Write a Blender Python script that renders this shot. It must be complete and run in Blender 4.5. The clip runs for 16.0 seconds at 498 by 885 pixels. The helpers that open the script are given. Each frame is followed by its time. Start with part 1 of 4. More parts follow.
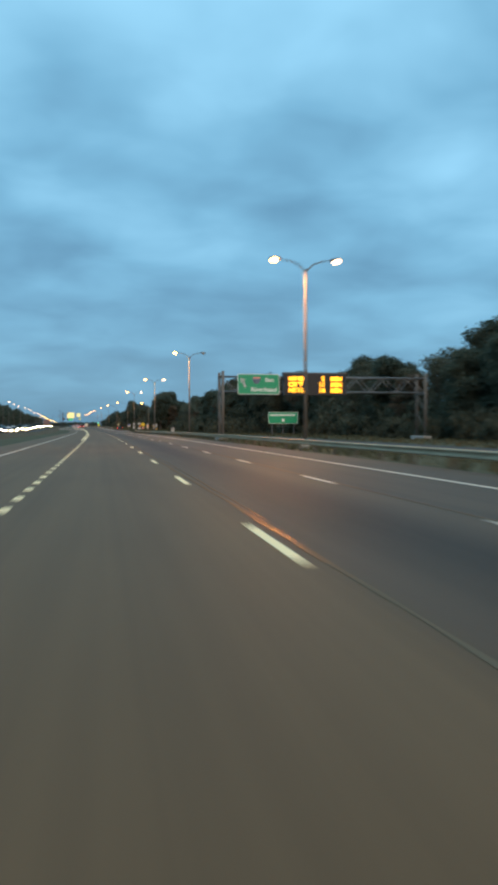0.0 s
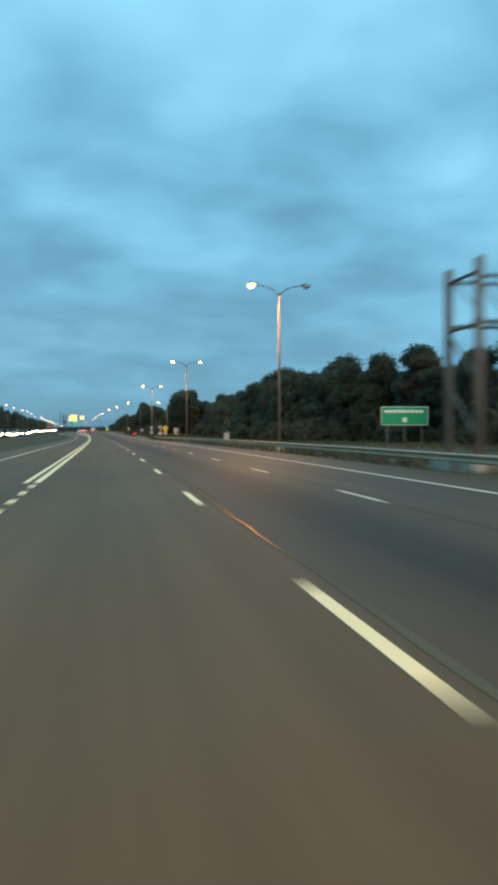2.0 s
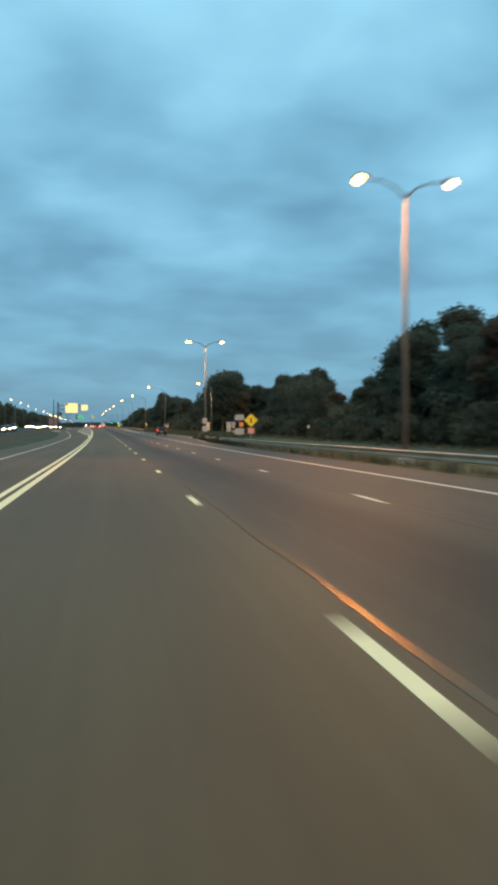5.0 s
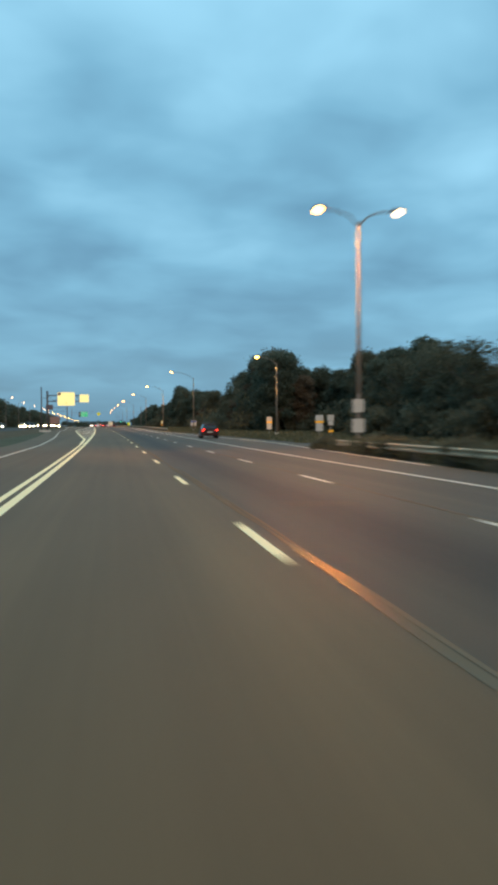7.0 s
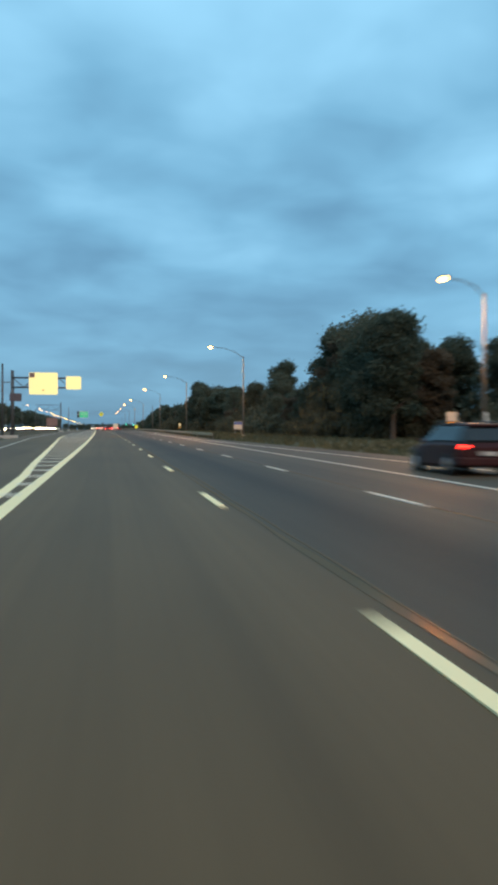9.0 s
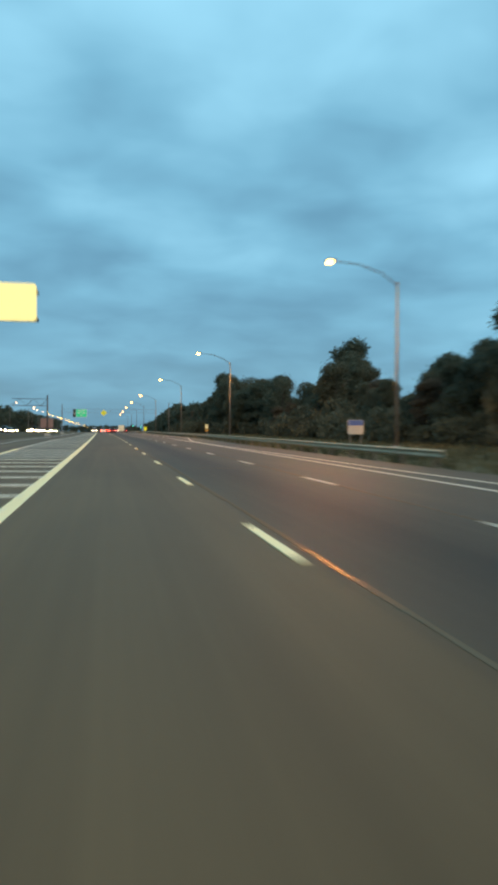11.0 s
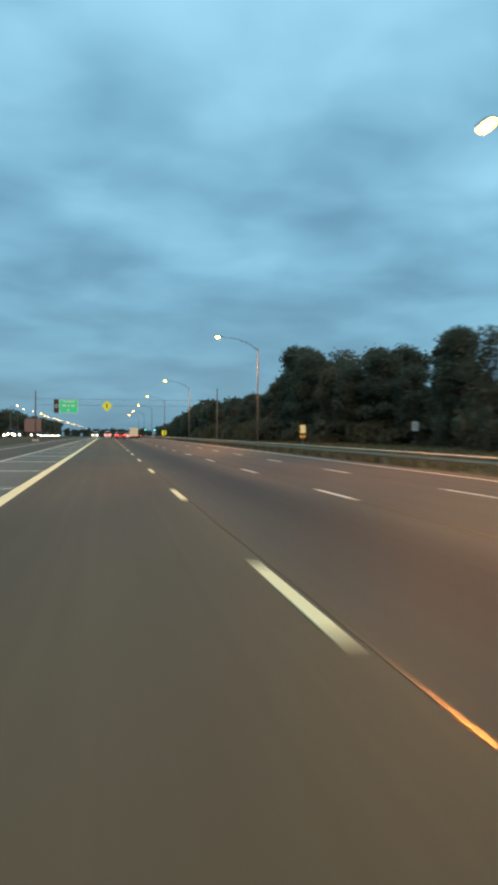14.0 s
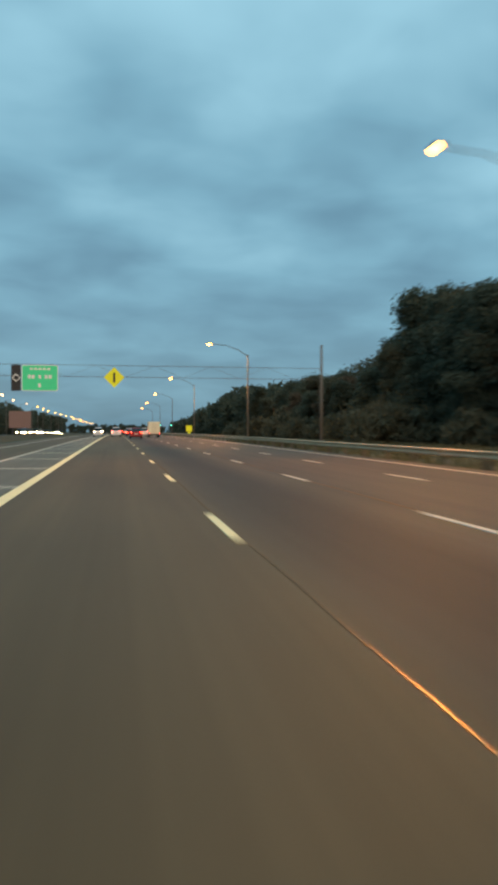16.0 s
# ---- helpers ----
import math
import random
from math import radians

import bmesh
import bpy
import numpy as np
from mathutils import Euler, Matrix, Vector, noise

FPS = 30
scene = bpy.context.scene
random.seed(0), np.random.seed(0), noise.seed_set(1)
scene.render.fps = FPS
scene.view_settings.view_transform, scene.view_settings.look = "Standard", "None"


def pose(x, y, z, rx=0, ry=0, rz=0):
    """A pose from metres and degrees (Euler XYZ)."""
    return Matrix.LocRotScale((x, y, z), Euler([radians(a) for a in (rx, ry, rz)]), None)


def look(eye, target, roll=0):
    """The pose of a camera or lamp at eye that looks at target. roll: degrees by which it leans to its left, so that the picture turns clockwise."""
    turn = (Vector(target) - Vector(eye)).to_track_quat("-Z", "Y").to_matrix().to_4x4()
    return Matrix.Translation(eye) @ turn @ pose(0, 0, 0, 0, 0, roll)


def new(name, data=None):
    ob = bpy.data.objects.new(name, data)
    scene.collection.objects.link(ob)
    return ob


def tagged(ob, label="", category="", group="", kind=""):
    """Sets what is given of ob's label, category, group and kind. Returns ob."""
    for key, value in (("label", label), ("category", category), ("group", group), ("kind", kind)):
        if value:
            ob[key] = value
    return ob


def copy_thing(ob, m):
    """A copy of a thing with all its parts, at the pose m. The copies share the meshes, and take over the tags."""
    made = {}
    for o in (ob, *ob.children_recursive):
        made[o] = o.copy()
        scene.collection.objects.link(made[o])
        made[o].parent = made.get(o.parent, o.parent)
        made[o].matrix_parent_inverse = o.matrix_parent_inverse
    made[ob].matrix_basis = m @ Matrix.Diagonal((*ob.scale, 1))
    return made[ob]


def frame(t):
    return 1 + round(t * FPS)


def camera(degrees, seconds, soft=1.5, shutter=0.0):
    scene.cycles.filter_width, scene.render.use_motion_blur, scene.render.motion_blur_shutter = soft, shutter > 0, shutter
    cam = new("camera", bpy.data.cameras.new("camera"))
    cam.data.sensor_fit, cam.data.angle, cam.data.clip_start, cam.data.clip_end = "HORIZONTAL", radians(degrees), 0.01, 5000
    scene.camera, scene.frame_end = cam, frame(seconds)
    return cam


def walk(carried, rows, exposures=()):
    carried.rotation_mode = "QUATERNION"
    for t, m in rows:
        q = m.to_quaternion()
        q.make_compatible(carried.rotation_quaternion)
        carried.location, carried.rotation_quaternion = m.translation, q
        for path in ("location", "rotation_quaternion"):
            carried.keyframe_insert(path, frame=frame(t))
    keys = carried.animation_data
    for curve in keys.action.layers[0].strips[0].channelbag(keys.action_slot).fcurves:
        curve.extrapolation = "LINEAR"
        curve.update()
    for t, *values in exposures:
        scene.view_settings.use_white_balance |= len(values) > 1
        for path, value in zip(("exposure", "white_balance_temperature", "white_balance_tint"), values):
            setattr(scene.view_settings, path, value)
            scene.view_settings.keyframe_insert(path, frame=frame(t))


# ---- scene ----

# ---- the line of the road: s metres along, u metres to the right of our lane's middle ----
KNOT = [0, 100, 200, 300, 400, 500, 600, 700, 800, 900]
BEND = [1.009e-4, 1.015e-4, 1.015e-4, 1.108e-4, 0.939e-4, 0.199e-4, -0.092e-4, -0.086e-4, -0.082e-4, -0.079e-4]
GRADE = [0.0, -0.0003, -0.0040, 0.0042, 0.0053, 0.0037, 0.0038, 0.0010, -0.0020, -0.0030]
S_AXIS = np.arange(-400.0, 3601.0, 2.0)


def integrate(values):
    out = np.concatenate([[0.0], np.cumsum((values[1:] + values[:-1]) * 0.5 * 2.0)])
    return out - np.interp(0.0, S_AXIS, out)


HEAD = integrate(np.where((S_AXIS < -50) | (S_AXIS > 1000), 0.0, np.interp(S_AXIS, KNOT, BEND)))
LINE_X = integrate(-np.sin(HEAD))
LINE_Y = integrate(np.cos(HEAD))
LINE_Z = integrate(np.where((S_AXIS < 0) | (S_AXIS > 950), 0.0, np.interp(S_AXIS, KNOT, GRADE)))


def heading(s):
    return float(np.interp(s, S_AXIS, HEAD))


def at(s, u, z=0.0):
    a = heading(s)
    return Vector((float(np.interp(s, S_AXIS, LINE_X)) + u * math.cos(a),
                   float(np.interp(s, S_AXIS, LINE_Y)) + u * math.sin(a),
                   float(np.interp(s, S_AXIS, LINE_Z)) + z))


def place(s, u, z=0.0, turn=0.0):
    """A pose on the road: local y runs ahead along it, local x to the right. turn: degrees to the left."""
    return Matrix.Translation(at(s, u, z)) @ Matrix.Rotation(heading(s) + radians(turn), 4, "Z")


# ---- camera ----
EYE_HEIGHT = 1.427
RIDE = [  # seconds, s, u, yaw to the right of the road, pitch, roll
    (0.0, 1.32, -0.220, 9.705, -1.076, -0.01), (0.5, 17.74, -0.167, 9.621, -0.873, -0.27), (1.0, 33.95, -0.108, 9.606, -0.861, -0.49),
    (1.5, 50.31, -0.045, 9.581, -0.979, 0.08), (2.0, 66.69, 0.030, 9.510, -0.788, -0.20), (2.5, 83.29, 0.093, 9.507, -1.003, 0.32),
    (3.0, 99.89, 0.120, 9.457, -0.889, -0.12), (3.5, 116.45, 0.159, 9.442, -0.840, -0.05), (4.0, 133.14, 0.165, 9.355, -0.864, -0.26),
    (4.2, 139.85, 0.161, 9.409, -0.997, 0.02), (5.25, 174.55, 0.135, 9.28, -1.02, -0.075), (6.3, 209.31, 0.101, 9.157, -1.167, -0.33), (6.5, 215.95, 0.087, 9.079, -1.007, -0.01),
    (7.0, 232.69, -0.005, 9.175, -1.072, -0.22), (7.5, 249.32, -0.005, 9.181, -0.866, 0.03), (8.0, 266.11, -0.095, 9.191, -0.771, -0.13),
    (8.5, 283.14, -0.150, 9.278, -0.662, 0.44), (9.0, 299.94, -0.130, 9.288, -0.810, 0.15), (10.15, 338.35, -0.180, 9.38, -0.72, 0.15), (11.3, 376.73, -0.208, 9.469, -0.604, 0.24),
    (11.5, 383.43, -0.203, 9.409, -0.447, 0.10), (12.0, 400.20, -0.153, 9.312, -0.267, 0.03), (12.5, 416.89, -0.105, 9.497, -0.427, -0.15),
    (13.0, 433.69, 0.015, 9.508, -0.573, 0.79), (13.5, 450.69, 0.135, 9.503, -0.583, 0.49), (14.0, 467.59, 0.235, 9.448, -0.401, 0.35),
    (14.5, 484.62, 0.285, 9.365, -0.549, 0.08), (15.0, 501.48, 0.325, 9.289, -0.710, 0.04), (15.5, 518.44, 0.330, 9.051, -0.802, -0.02),
    (16.0, 535.71, 0.295, 8.957, -0.701, 0.16)]


def ride_pose(s, u, yaw, pitch, roll):
    p = at(s, u, EYE_HEIGHT)
    return pose(p.x, p.y, p.z, 90 + pitch, -roll, math.degrees(heading(s)) - yaw)


cam = camera(32.86, 16.0, soft=3.8, shutter=0.9)
TONE = [  # seconds, stops, kelvin, tint: the picture warms as it nears each lamp
    (0.0, 0.02, 6550, 19), (0.5, 0.0, 6900, 20), (1.0, -0.08, 7150, 20), (1.5, -0.18, 6550, 11), (2.0, 0.06, 6450, 10), (2.5, 0.08, 6550, 11),
    (3.0, 0.02, 7050, 21), (3.5, -0.15, 6600, 11), (4.0, 0.08, 6480, 9), (4.8, 0.06, 6600, 12), (5.3, 0.0, 7050, 20), (5.7, -0.05, 6550, 11),
    (6.5, 0.06, 6500, 10), (7.0, 0.04, 6850, 18), (7.5, 0.0, 7000, 17), (8.0, 0.08, 6480, 9), (8.5, 0.08, 6500, 12), (9.0, 0.04, 6550, 20), (9.6, 0.0, 6550, 15),
    (10.5, 0.05, 6500, 11), (11.0, 0.05, 6800, 14), (11.5, 0.02, 7100, 19), (12.0, -0.05, 6700, 12), (12.5, 0.06, 6480, 10), (13.0, 0.06, 6750, 15),
    (13.5, 0.04, 6900, 20), (14.0, -0.02, 7000, 18), (14.5, 0.05, 7050, 17), (15.0, 0.06, 6950, 18), (15.5, 0.05, 7150, 21), (16.0, -0.15, 7550, 20)]
walk(cam, [(t, ride_pose(*row)) for t, *row in RIDE], exposures=TONE)

# ---- dusk light: a cloud deck, a last soft glow from behind ----
world = bpy.data.worlds.new("dusk_sky")
scene.world = world
world.use_nodes = True
wn, wl = world.node_tree.nodes, world.node_tree.links
wn.clear()


def wnode(kind, **values):
    n = wn.new(kind)
    for k, v in values.items():
        n.inputs[k].default_value = v
    return n


w_out = wn.new("ShaderNodeOutputWorld")
w_coord = wn.new("ShaderNodeTexCoord")
w_split = wn.new("ShaderNodeSeparateXYZ")
wl.new(w_coord.outputs["Generated"], w_split.inputs[0])


def wmath(op, a, b):
    n = wn.new("ShaderNodeMath")
    n.operation = op
    for i, v in enumerate((a, b)):
        if isinstance(v, (int, float)):
            n.inputs[i].default_value = v
        else:
            wl.new(v, n.inputs[i])
    return n.outputs[0]


w_high = wmath("MAXIMUM", w_split.outputs["Z"], 0.0)
w_den = wmath("ADD", w_high, 0.20)
w_flat = wn.new("ShaderNodeCombineXYZ")
wl.new(wmath("DIVIDE", w_split.outputs["X"], w_den), w_flat.inputs[0])
wl.new(wmath("DIVIDE", w_split.outputs["Y"], w_den), w_flat.inputs[1])
w_big = wnode("ShaderNodeTexNoise", Scale=1.15, Detail=3.0, Roughness=0.45, Distortion=0.3)
w_small = wnode("ShaderNodeTexNoise", Scale=3.4, Detail=3.0, Roughness=0.45, Distortion=0.3)
wl.new(w_flat.outputs[0], w_big.inputs["Vector"])
wl.new(w_flat.outputs[0], w_small.inputs["Vector"])
w_mix = wmath("ADD", wmath("MULTIPLY", w_big.outputs[0], 0.66), wmath("MULTIPLY", w_small.outputs[0], 0.34))
w_depth = wmath("MINIMUM", wmath("ADD", wmath("MULTIPLY", w_high, 2.2), 0.35), 0.90)
w_cloud = wmath("ADD", wmath("MULTIPLY", wmath("SUBTRACT", w_mix, 0.5), w_depth), 0.5)
w_lift = wmath("MULTIPLY", wmath("SUBTRACT", w_high, 0.10), 0.50)
# the deck's larger dark and bright lumps: azimuth and elevation in degrees, their two radii, how much they darken or lighten
LUMPS = [(-4.7, 20.5, 6.5, 3.3, -0.075), (10.2, 14.8, 5.7, 1.1, -0.075), (-5.1, 11.0, 6.9, 1.1, -0.05), (4.9, 8.9, 8.4, 1.0, -0.05),
         (24.0, 24.9, 3.1, 2.7, -0.05), (15.5, 19.9, 7.7, 1.2, -0.04), (21.1, 10.5, 6.1, 1.1, -0.03), (15.2, 24.9, 5.7, 2.9, +0.07),
         (3.8, 21.1, 2.7, 2.1, +0.05), (-3.3, 14.3, 5.0, 1.3, +0.05), (23.3, 16.5, 4.6, 2.3, +0.06), (7.6, 12.5, 4.2, 1.3, +0.05),
         (8.7, 24.7, 2.7, 2.3, +0.04), (16.7, 22.0, 12.6, 12.6, +0.05)]
w_warp = wnode("ShaderNodeTexNoise", Scale=7.0, Detail=3.0, Roughness=0.5)
wl.new(w_coord.outputs["Generated"], w_warp.inputs["Vector"])
w_ragged = wn.new("ShaderNodeSeparateColor")
wl.new(w_warp.outputs["Color"], w_ragged.inputs[0])
w_az = wmath("ADD", wmath("MULTIPLY", wmath("ARCTAN2", w_split.outputs["X"], w_split.outputs["Y"]), 57.296), wmath("MULTIPLY", wmath("SUBTRACT", w_ragged.outputs[0], 0.5), 9.0))
w_el = wmath("ADD", wmath("MULTIPLY", wmath("ARCSINE", w_split.outputs["Z"], 0.0), 57.296), wmath("MULTIPLY", wmath("SUBTRACT", w_ragged.outputs[1], 0.5), 4.5))
w_sum = wmath("ADD", w_cloud, w_lift)
for l_az, l_el, r_az, r_el, l_amount in LUMPS:
    far_az = wmath("POWER", wmath("ABSOLUTE", wmath("DIVIDE", wmath("SUBTRACT", w_az, l_az), r_az), 0.0), 2.0)
    far_el = wmath("POWER", wmath("ABSOLUTE", wmath("DIVIDE", wmath("SUBTRACT", w_el, l_el), r_el), 0.0), 2.0)
    near = wmath("POWER", 2.718, wmath("MULTIPLY", wmath("ADD", far_az, far_el), -0.9))
    w_sum = wmath("ADD", w_sum, wmath("MULTIPLY", near, 0.8 * l_amount))
w_ramp = wn.new("ShaderNodeValToRGB")
for i, (pos, col) in enumerate(((0.30, (0.060, 0.165, 0.247, 1)), (0.47, (0.098, 0.278, 0.408, 1)), (0.58, (0.144, 0.393, 0.550, 1)), (0.78, (0.265, 0.617, 0.81, 1)))):
    e = w_ramp.color_ramp.elements[i] if i < 2 else w_ramp.color_ramp.elements.new(pos)
    e.position, e.color = pos, col
wl.new(w_sum, w_ramp.inputs[0])
w_deck = wnode("ShaderNodeBackground", Strength=1.17)
wl.new(w_ramp.outputs[0], w_deck.inputs["Color"])
w_sky = wn.new("ShaderNodeTexSky")
w_sky.sky_type, w_sky.sun_disc, w_sky.sun_elevation, w_sky.sun_rotation = "NISHITA", False, radians(30.5), radians(168.7)
w_air = wnode("ShaderNodeBackground", Strength=0.009)
wl.new(w_sky.outputs[0], w_air.inputs["Color"])
w_add = wn.new("ShaderNodeAddShader")
wl.new(w_deck.outputs[0], w_add.inputs[0])
wl.new(w_air.outputs[0], w_add.inputs[1])
wl.new(w_add.outputs[0], w_out.inputs["Surface"])

glow = new("evening_sun", bpy.data.lights.new("evening_sun", "SUN"))
glow.data.energy, glow.data.angle, glow.data.color = 1.5, radians(40), (1.0, 0.69, 0.40)
glow.matrix_world = look((20, -100, 60), (0, 0, 0))


# ---- materials ----
def material(name, color, rough=0.7, metal=0.0, vary=0.25, scale=3.0, fine=40.0, bump=0.0, spec=0.5, emit=0.0, emit_color=None, stretch=None, uv=False):
    m = bpy.data.materials.new(name)
    m.use_nodes = True
    n, l = m.node_tree.nodes, m.node_tree.links
    b = n["Principled BSDF"]
    b.inputs["Roughness"].default_value, b.inputs["Metallic"].default_value = rough, metal
    b.inputs["Specular IOR Level"].default_value = spec
    co = n.new("ShaderNodeTexCoord")
    src = co.outputs["UV" if uv else "Object"]
    if stretch:
        mp = n.new("ShaderNodeMapping")
        mp.inputs["Scale"].default_value = stretch
        l.new(src, mp.inputs[0])
        src = mp.outputs[0]
    big, small = n.new("ShaderNodeTexNoise"), n.new("ShaderNodeTexNoise")
    big.inputs["Scale"].default_value, big.inputs["Detail"].default_value = scale, 4.0
    small.inputs["Scale"].default_value, small.inputs["Detail"].default_value = fine, 3.0
    l.new(src, big.inputs["Vector"]), l.new(src, small.inputs["Vector"])
    rnd = n.new("ShaderNodeObjectInfo")
    mix1 = n.new("ShaderNodeMath")
    mix1.operation = "MULTIPLY_ADD"
    l.new(big.outputs[0], mix1.inputs[0])
    mix1.inputs[1].default_value = 0.65
    l.new(small.outputs[0], mix1.inputs[2])
    mix2 = n.new("ShaderNodeMath")
    mix2.operation = "MULTIPLY_ADD"
    l.new(rnd.outputs["Random"], mix2.inputs[0])
    mix2.inputs[1].default_value = 0.25
    l.new(mix1.outputs[0], mix2.inputs[2])
    ramp = n.new("ShaderNodeMapRange")
    ramp.inputs["From Min"].default_value, ramp.inputs["From Max"].default_value = 0.55, 1.35
    ramp.inputs["To Min"].default_value, ramp.inputs["To Max"].default_value = 1 - vary, 1 + vary
    l.new(mix2.outputs[0], ramp.inputs["Value"])
    tint = n.new("ShaderNodeVectorMath")
    tint.operation = "SCALE"
    tint.inputs[0].default_value = color
    l.new(ramp.outputs[0], tint.inputs["Scale"])
    l.new(tint.outputs[0], b.inputs["Base Color"])
    if bump:
        bp = n.new("ShaderNodeBump")
        bp.inputs["Strength"].default_value, bp.inputs["Distance"].default_value = bump, 0.02
        l.new(small.outputs[0], bp.inputs["Height"])
        l.new(bp.outputs[0], b.inputs["Normal"])
    if emit:
        b.inputs["Emission Color"].default_value = (*(emit_color or color), 1)
        b.inputs["Emission Strength"].default_value = emit
    return m


def asphalt_material(name, color, band, off_beam=None):
    """Road surface laid out by u across and s along: long tyre tracks, a dark oily band, patches and grit. Lanes past
    the joint take the last colour, without headlamp light painted in.
    """
    m = bpy.data.materials.new(name)
    m.use_nodes = True
    n, l = m.node_tree.nodes, m.node_tree.links
    b = n["Principled BSDF"]
    uv = n.new("ShaderNodeTexCoord")
    sep = n.new("ShaderNodeSeparateXYZ")
    l.new(uv.outputs["UV"], sep.inputs[0])

    def noise_of(su, sv, detail=4.0):
        mp, t = n.new("ShaderNodeMapping"), n.new("ShaderNodeTexNoise")
        mp.inputs["Scale"].default_value = (su, sv, 1)
        t.inputs["Scale"].default_value, t.inputs["Detail"].default_value = 1.0, detail
        l.new(uv.outputs["UV"], mp.inputs[0]), l.new(mp.outputs[0], t.inputs["Vector"])
        return t.outputs[0]

    def m2(op, a, c):
        x = n.new("ShaderNodeMath")
        x.operation = op
        for i, v in enumerate((a, c)):
            if isinstance(v, (int, float)):
                x.inputs[i].default_value = v
            else:
                l.new(v, x.inputs[i])
        return x.outputs[0]

    tracks, patches, grit, streak = noise_of(1.1, 0.010), noise_of(0.35, 0.09), noise_of(28, 28, 2.0), noise_of(5.0, 0.05)
    total = m2("ADD", m2("MULTIPLY", tracks, 0.9), m2("MULTIPLY", patches, 0.75))
    total = m2("ADD", total, m2("MULTIPLY", grit, 0.35))
    total = m2("ADD", total, m2("MULTIPLY", streak, 0.35))
    value = n.new("ShaderNodeMapRange")
    value.inputs["From Min"].default_value, value.inputs["From Max"].default_value = 0.75, 1.65
    value.inputs["To Min"].default_value, value.inputs["To Max"].default_value = 0.64, 1.32
    l.new(total, value.inputs["Value"])
    out = value.outputs[0]
    if band is not None:
        wob = m2("ADD", sep.outputs[0], m2("MULTIPLY", m2("SUBTRACT", noise_of(0.2, 0.02), 0.5), 0.8))
        gap = m2("ABSOLUTE", m2("SUBTRACT", wob, band), 0.0)
        oil = n.new("ShaderNodeMapRange")
        oil.interpolation_type = "SMOOTHSTEP"
        oil.inputs["From Min"].default_value, oil.inputs["From Max"].default_value = 0.1, 1.5
        oil.inputs["To Min"].default_value, oil.inputs["To Max"].default_value = 0.54, 1.0
        l.new(gap, oil.inputs["Value"])
        out = m2("MULTIPLY", out, oil.outputs[0])
    tint = n.new("ShaderNodeVectorMath")
    tint.operation = "SCALE"
    tint.inputs[0].default_value = color
    if off_beam is not None:
        side, beam_mix = n.new("ShaderNodeMapRange"), n.new("ShaderNodeMix")
        side.inputs["From Min"].default_value, side.inputs["From Max"].default_value = 1.9, 2.3
        l.new(sep.outputs[0], side.inputs["Value"])
        beam_mix.data_type = "VECTOR"
        beam_mix.inputs["A"].default_value, beam_mix.inputs["B"].default_value = color, off_beam
        l.new(side.outputs[0], beam_mix.inputs["Factor"])
        l.new(beam_mix.outputs["Result"], tint.inputs[0])
    l.new(out, tint.inputs["Scale"])
    l.new(tint.outputs[0], b.inputs["Base Color"])
    b.inputs["Roughness"].default_value = 0.64
    b.inputs["Specular IOR Level"].default_value = 0.13
    bp = n.new("ShaderNodeBump")
    bp.inputs["Strength"].default_value, bp.inputs["Distance"].default_value = 0.35, 0.01
    l.new(grit, bp.inputs["Height"])
    l.new(bp.outputs[0], b.inputs["Normal"])
    return m


# Our own lanes carry the headlamps' warm light in their colour; lanes right do not.
ASPHALT = asphalt_material("worn_asphalt", (0.126, 0.080, 0.041), 3.65, (0.092, 0.063, 0.040))
SHOULDER = asphalt_material("shoulder_asphalt", (0.092, 0.064, 0.040), None)
FAR_ROAD = asphalt_material("grey_asphalt", (0.040, 0.034, 0.028), None)
CONCRETE = asphalt_material("pale_concrete", (0.165, 0.138, 0.102), None)
GRASS = material("roadside_grass", (0.070, 0.072, 0.043), 0.95, vary=0.5, scale=0.12, fine=3.0, spec=0.1)
EARTH = material("dry_grass", (0.085, 0.066, 0.040), 0.95, vary=0.5, scale=0.3, fine=3.0, spec=0.1)
PAINT = material("road_paint_white", (1.0, 0.77, 0.42), 0.7, vary=0.10, scale=1.5, fine=14, spec=0.2)
PAINT_BAR = material("road_paint_grey_white", (0.82, 0.72, 0.56), 0.72, vary=0.16, scale=1.2, fine=12, spec=0.2)
PAINT_OLD = material("road_paint_worn", (0.70, 0.57, 0.44), 0.75, vary=0.28, scale=1.0, fine=9, spec=0.2)
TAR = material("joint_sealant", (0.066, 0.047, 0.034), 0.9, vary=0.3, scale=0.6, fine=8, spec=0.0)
# Gloss tinted warm: some of the lamps' orange reflection is put into its colour.
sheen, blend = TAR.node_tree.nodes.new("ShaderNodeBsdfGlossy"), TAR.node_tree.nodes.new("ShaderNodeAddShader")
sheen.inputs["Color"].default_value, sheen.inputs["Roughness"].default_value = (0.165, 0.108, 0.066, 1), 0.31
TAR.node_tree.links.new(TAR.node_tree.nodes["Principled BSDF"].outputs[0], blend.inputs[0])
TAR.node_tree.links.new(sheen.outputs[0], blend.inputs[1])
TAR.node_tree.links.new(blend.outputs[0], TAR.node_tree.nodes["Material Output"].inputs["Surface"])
STEEL = material("galvanised_steel", (0.24, 0.24, 0.24), 0.48, 0.7, vary=0.2, scale=1.2, fine=20)
POLE = material("weathered_aluminium", (0.165, 0.145, 0.125), 0.75, 0.0, vary=0.18, scale=0.7, fine=12, spec=0.12)
DARK_STEEL = material("dark_steel", (0.10, 0.105, 0.11), 0.55, 0.5, vary=0.2)
RAIL = material("guardrail_zinc", (0.43, 0.34, 0.235), 0.85, 0.0, vary=0.32, scale=0.8, fine=6, spec=0.1)
TIMBER = material("rail_post_timber", (0.095, 0.080, 0.066), 0.85, vary=0.3)
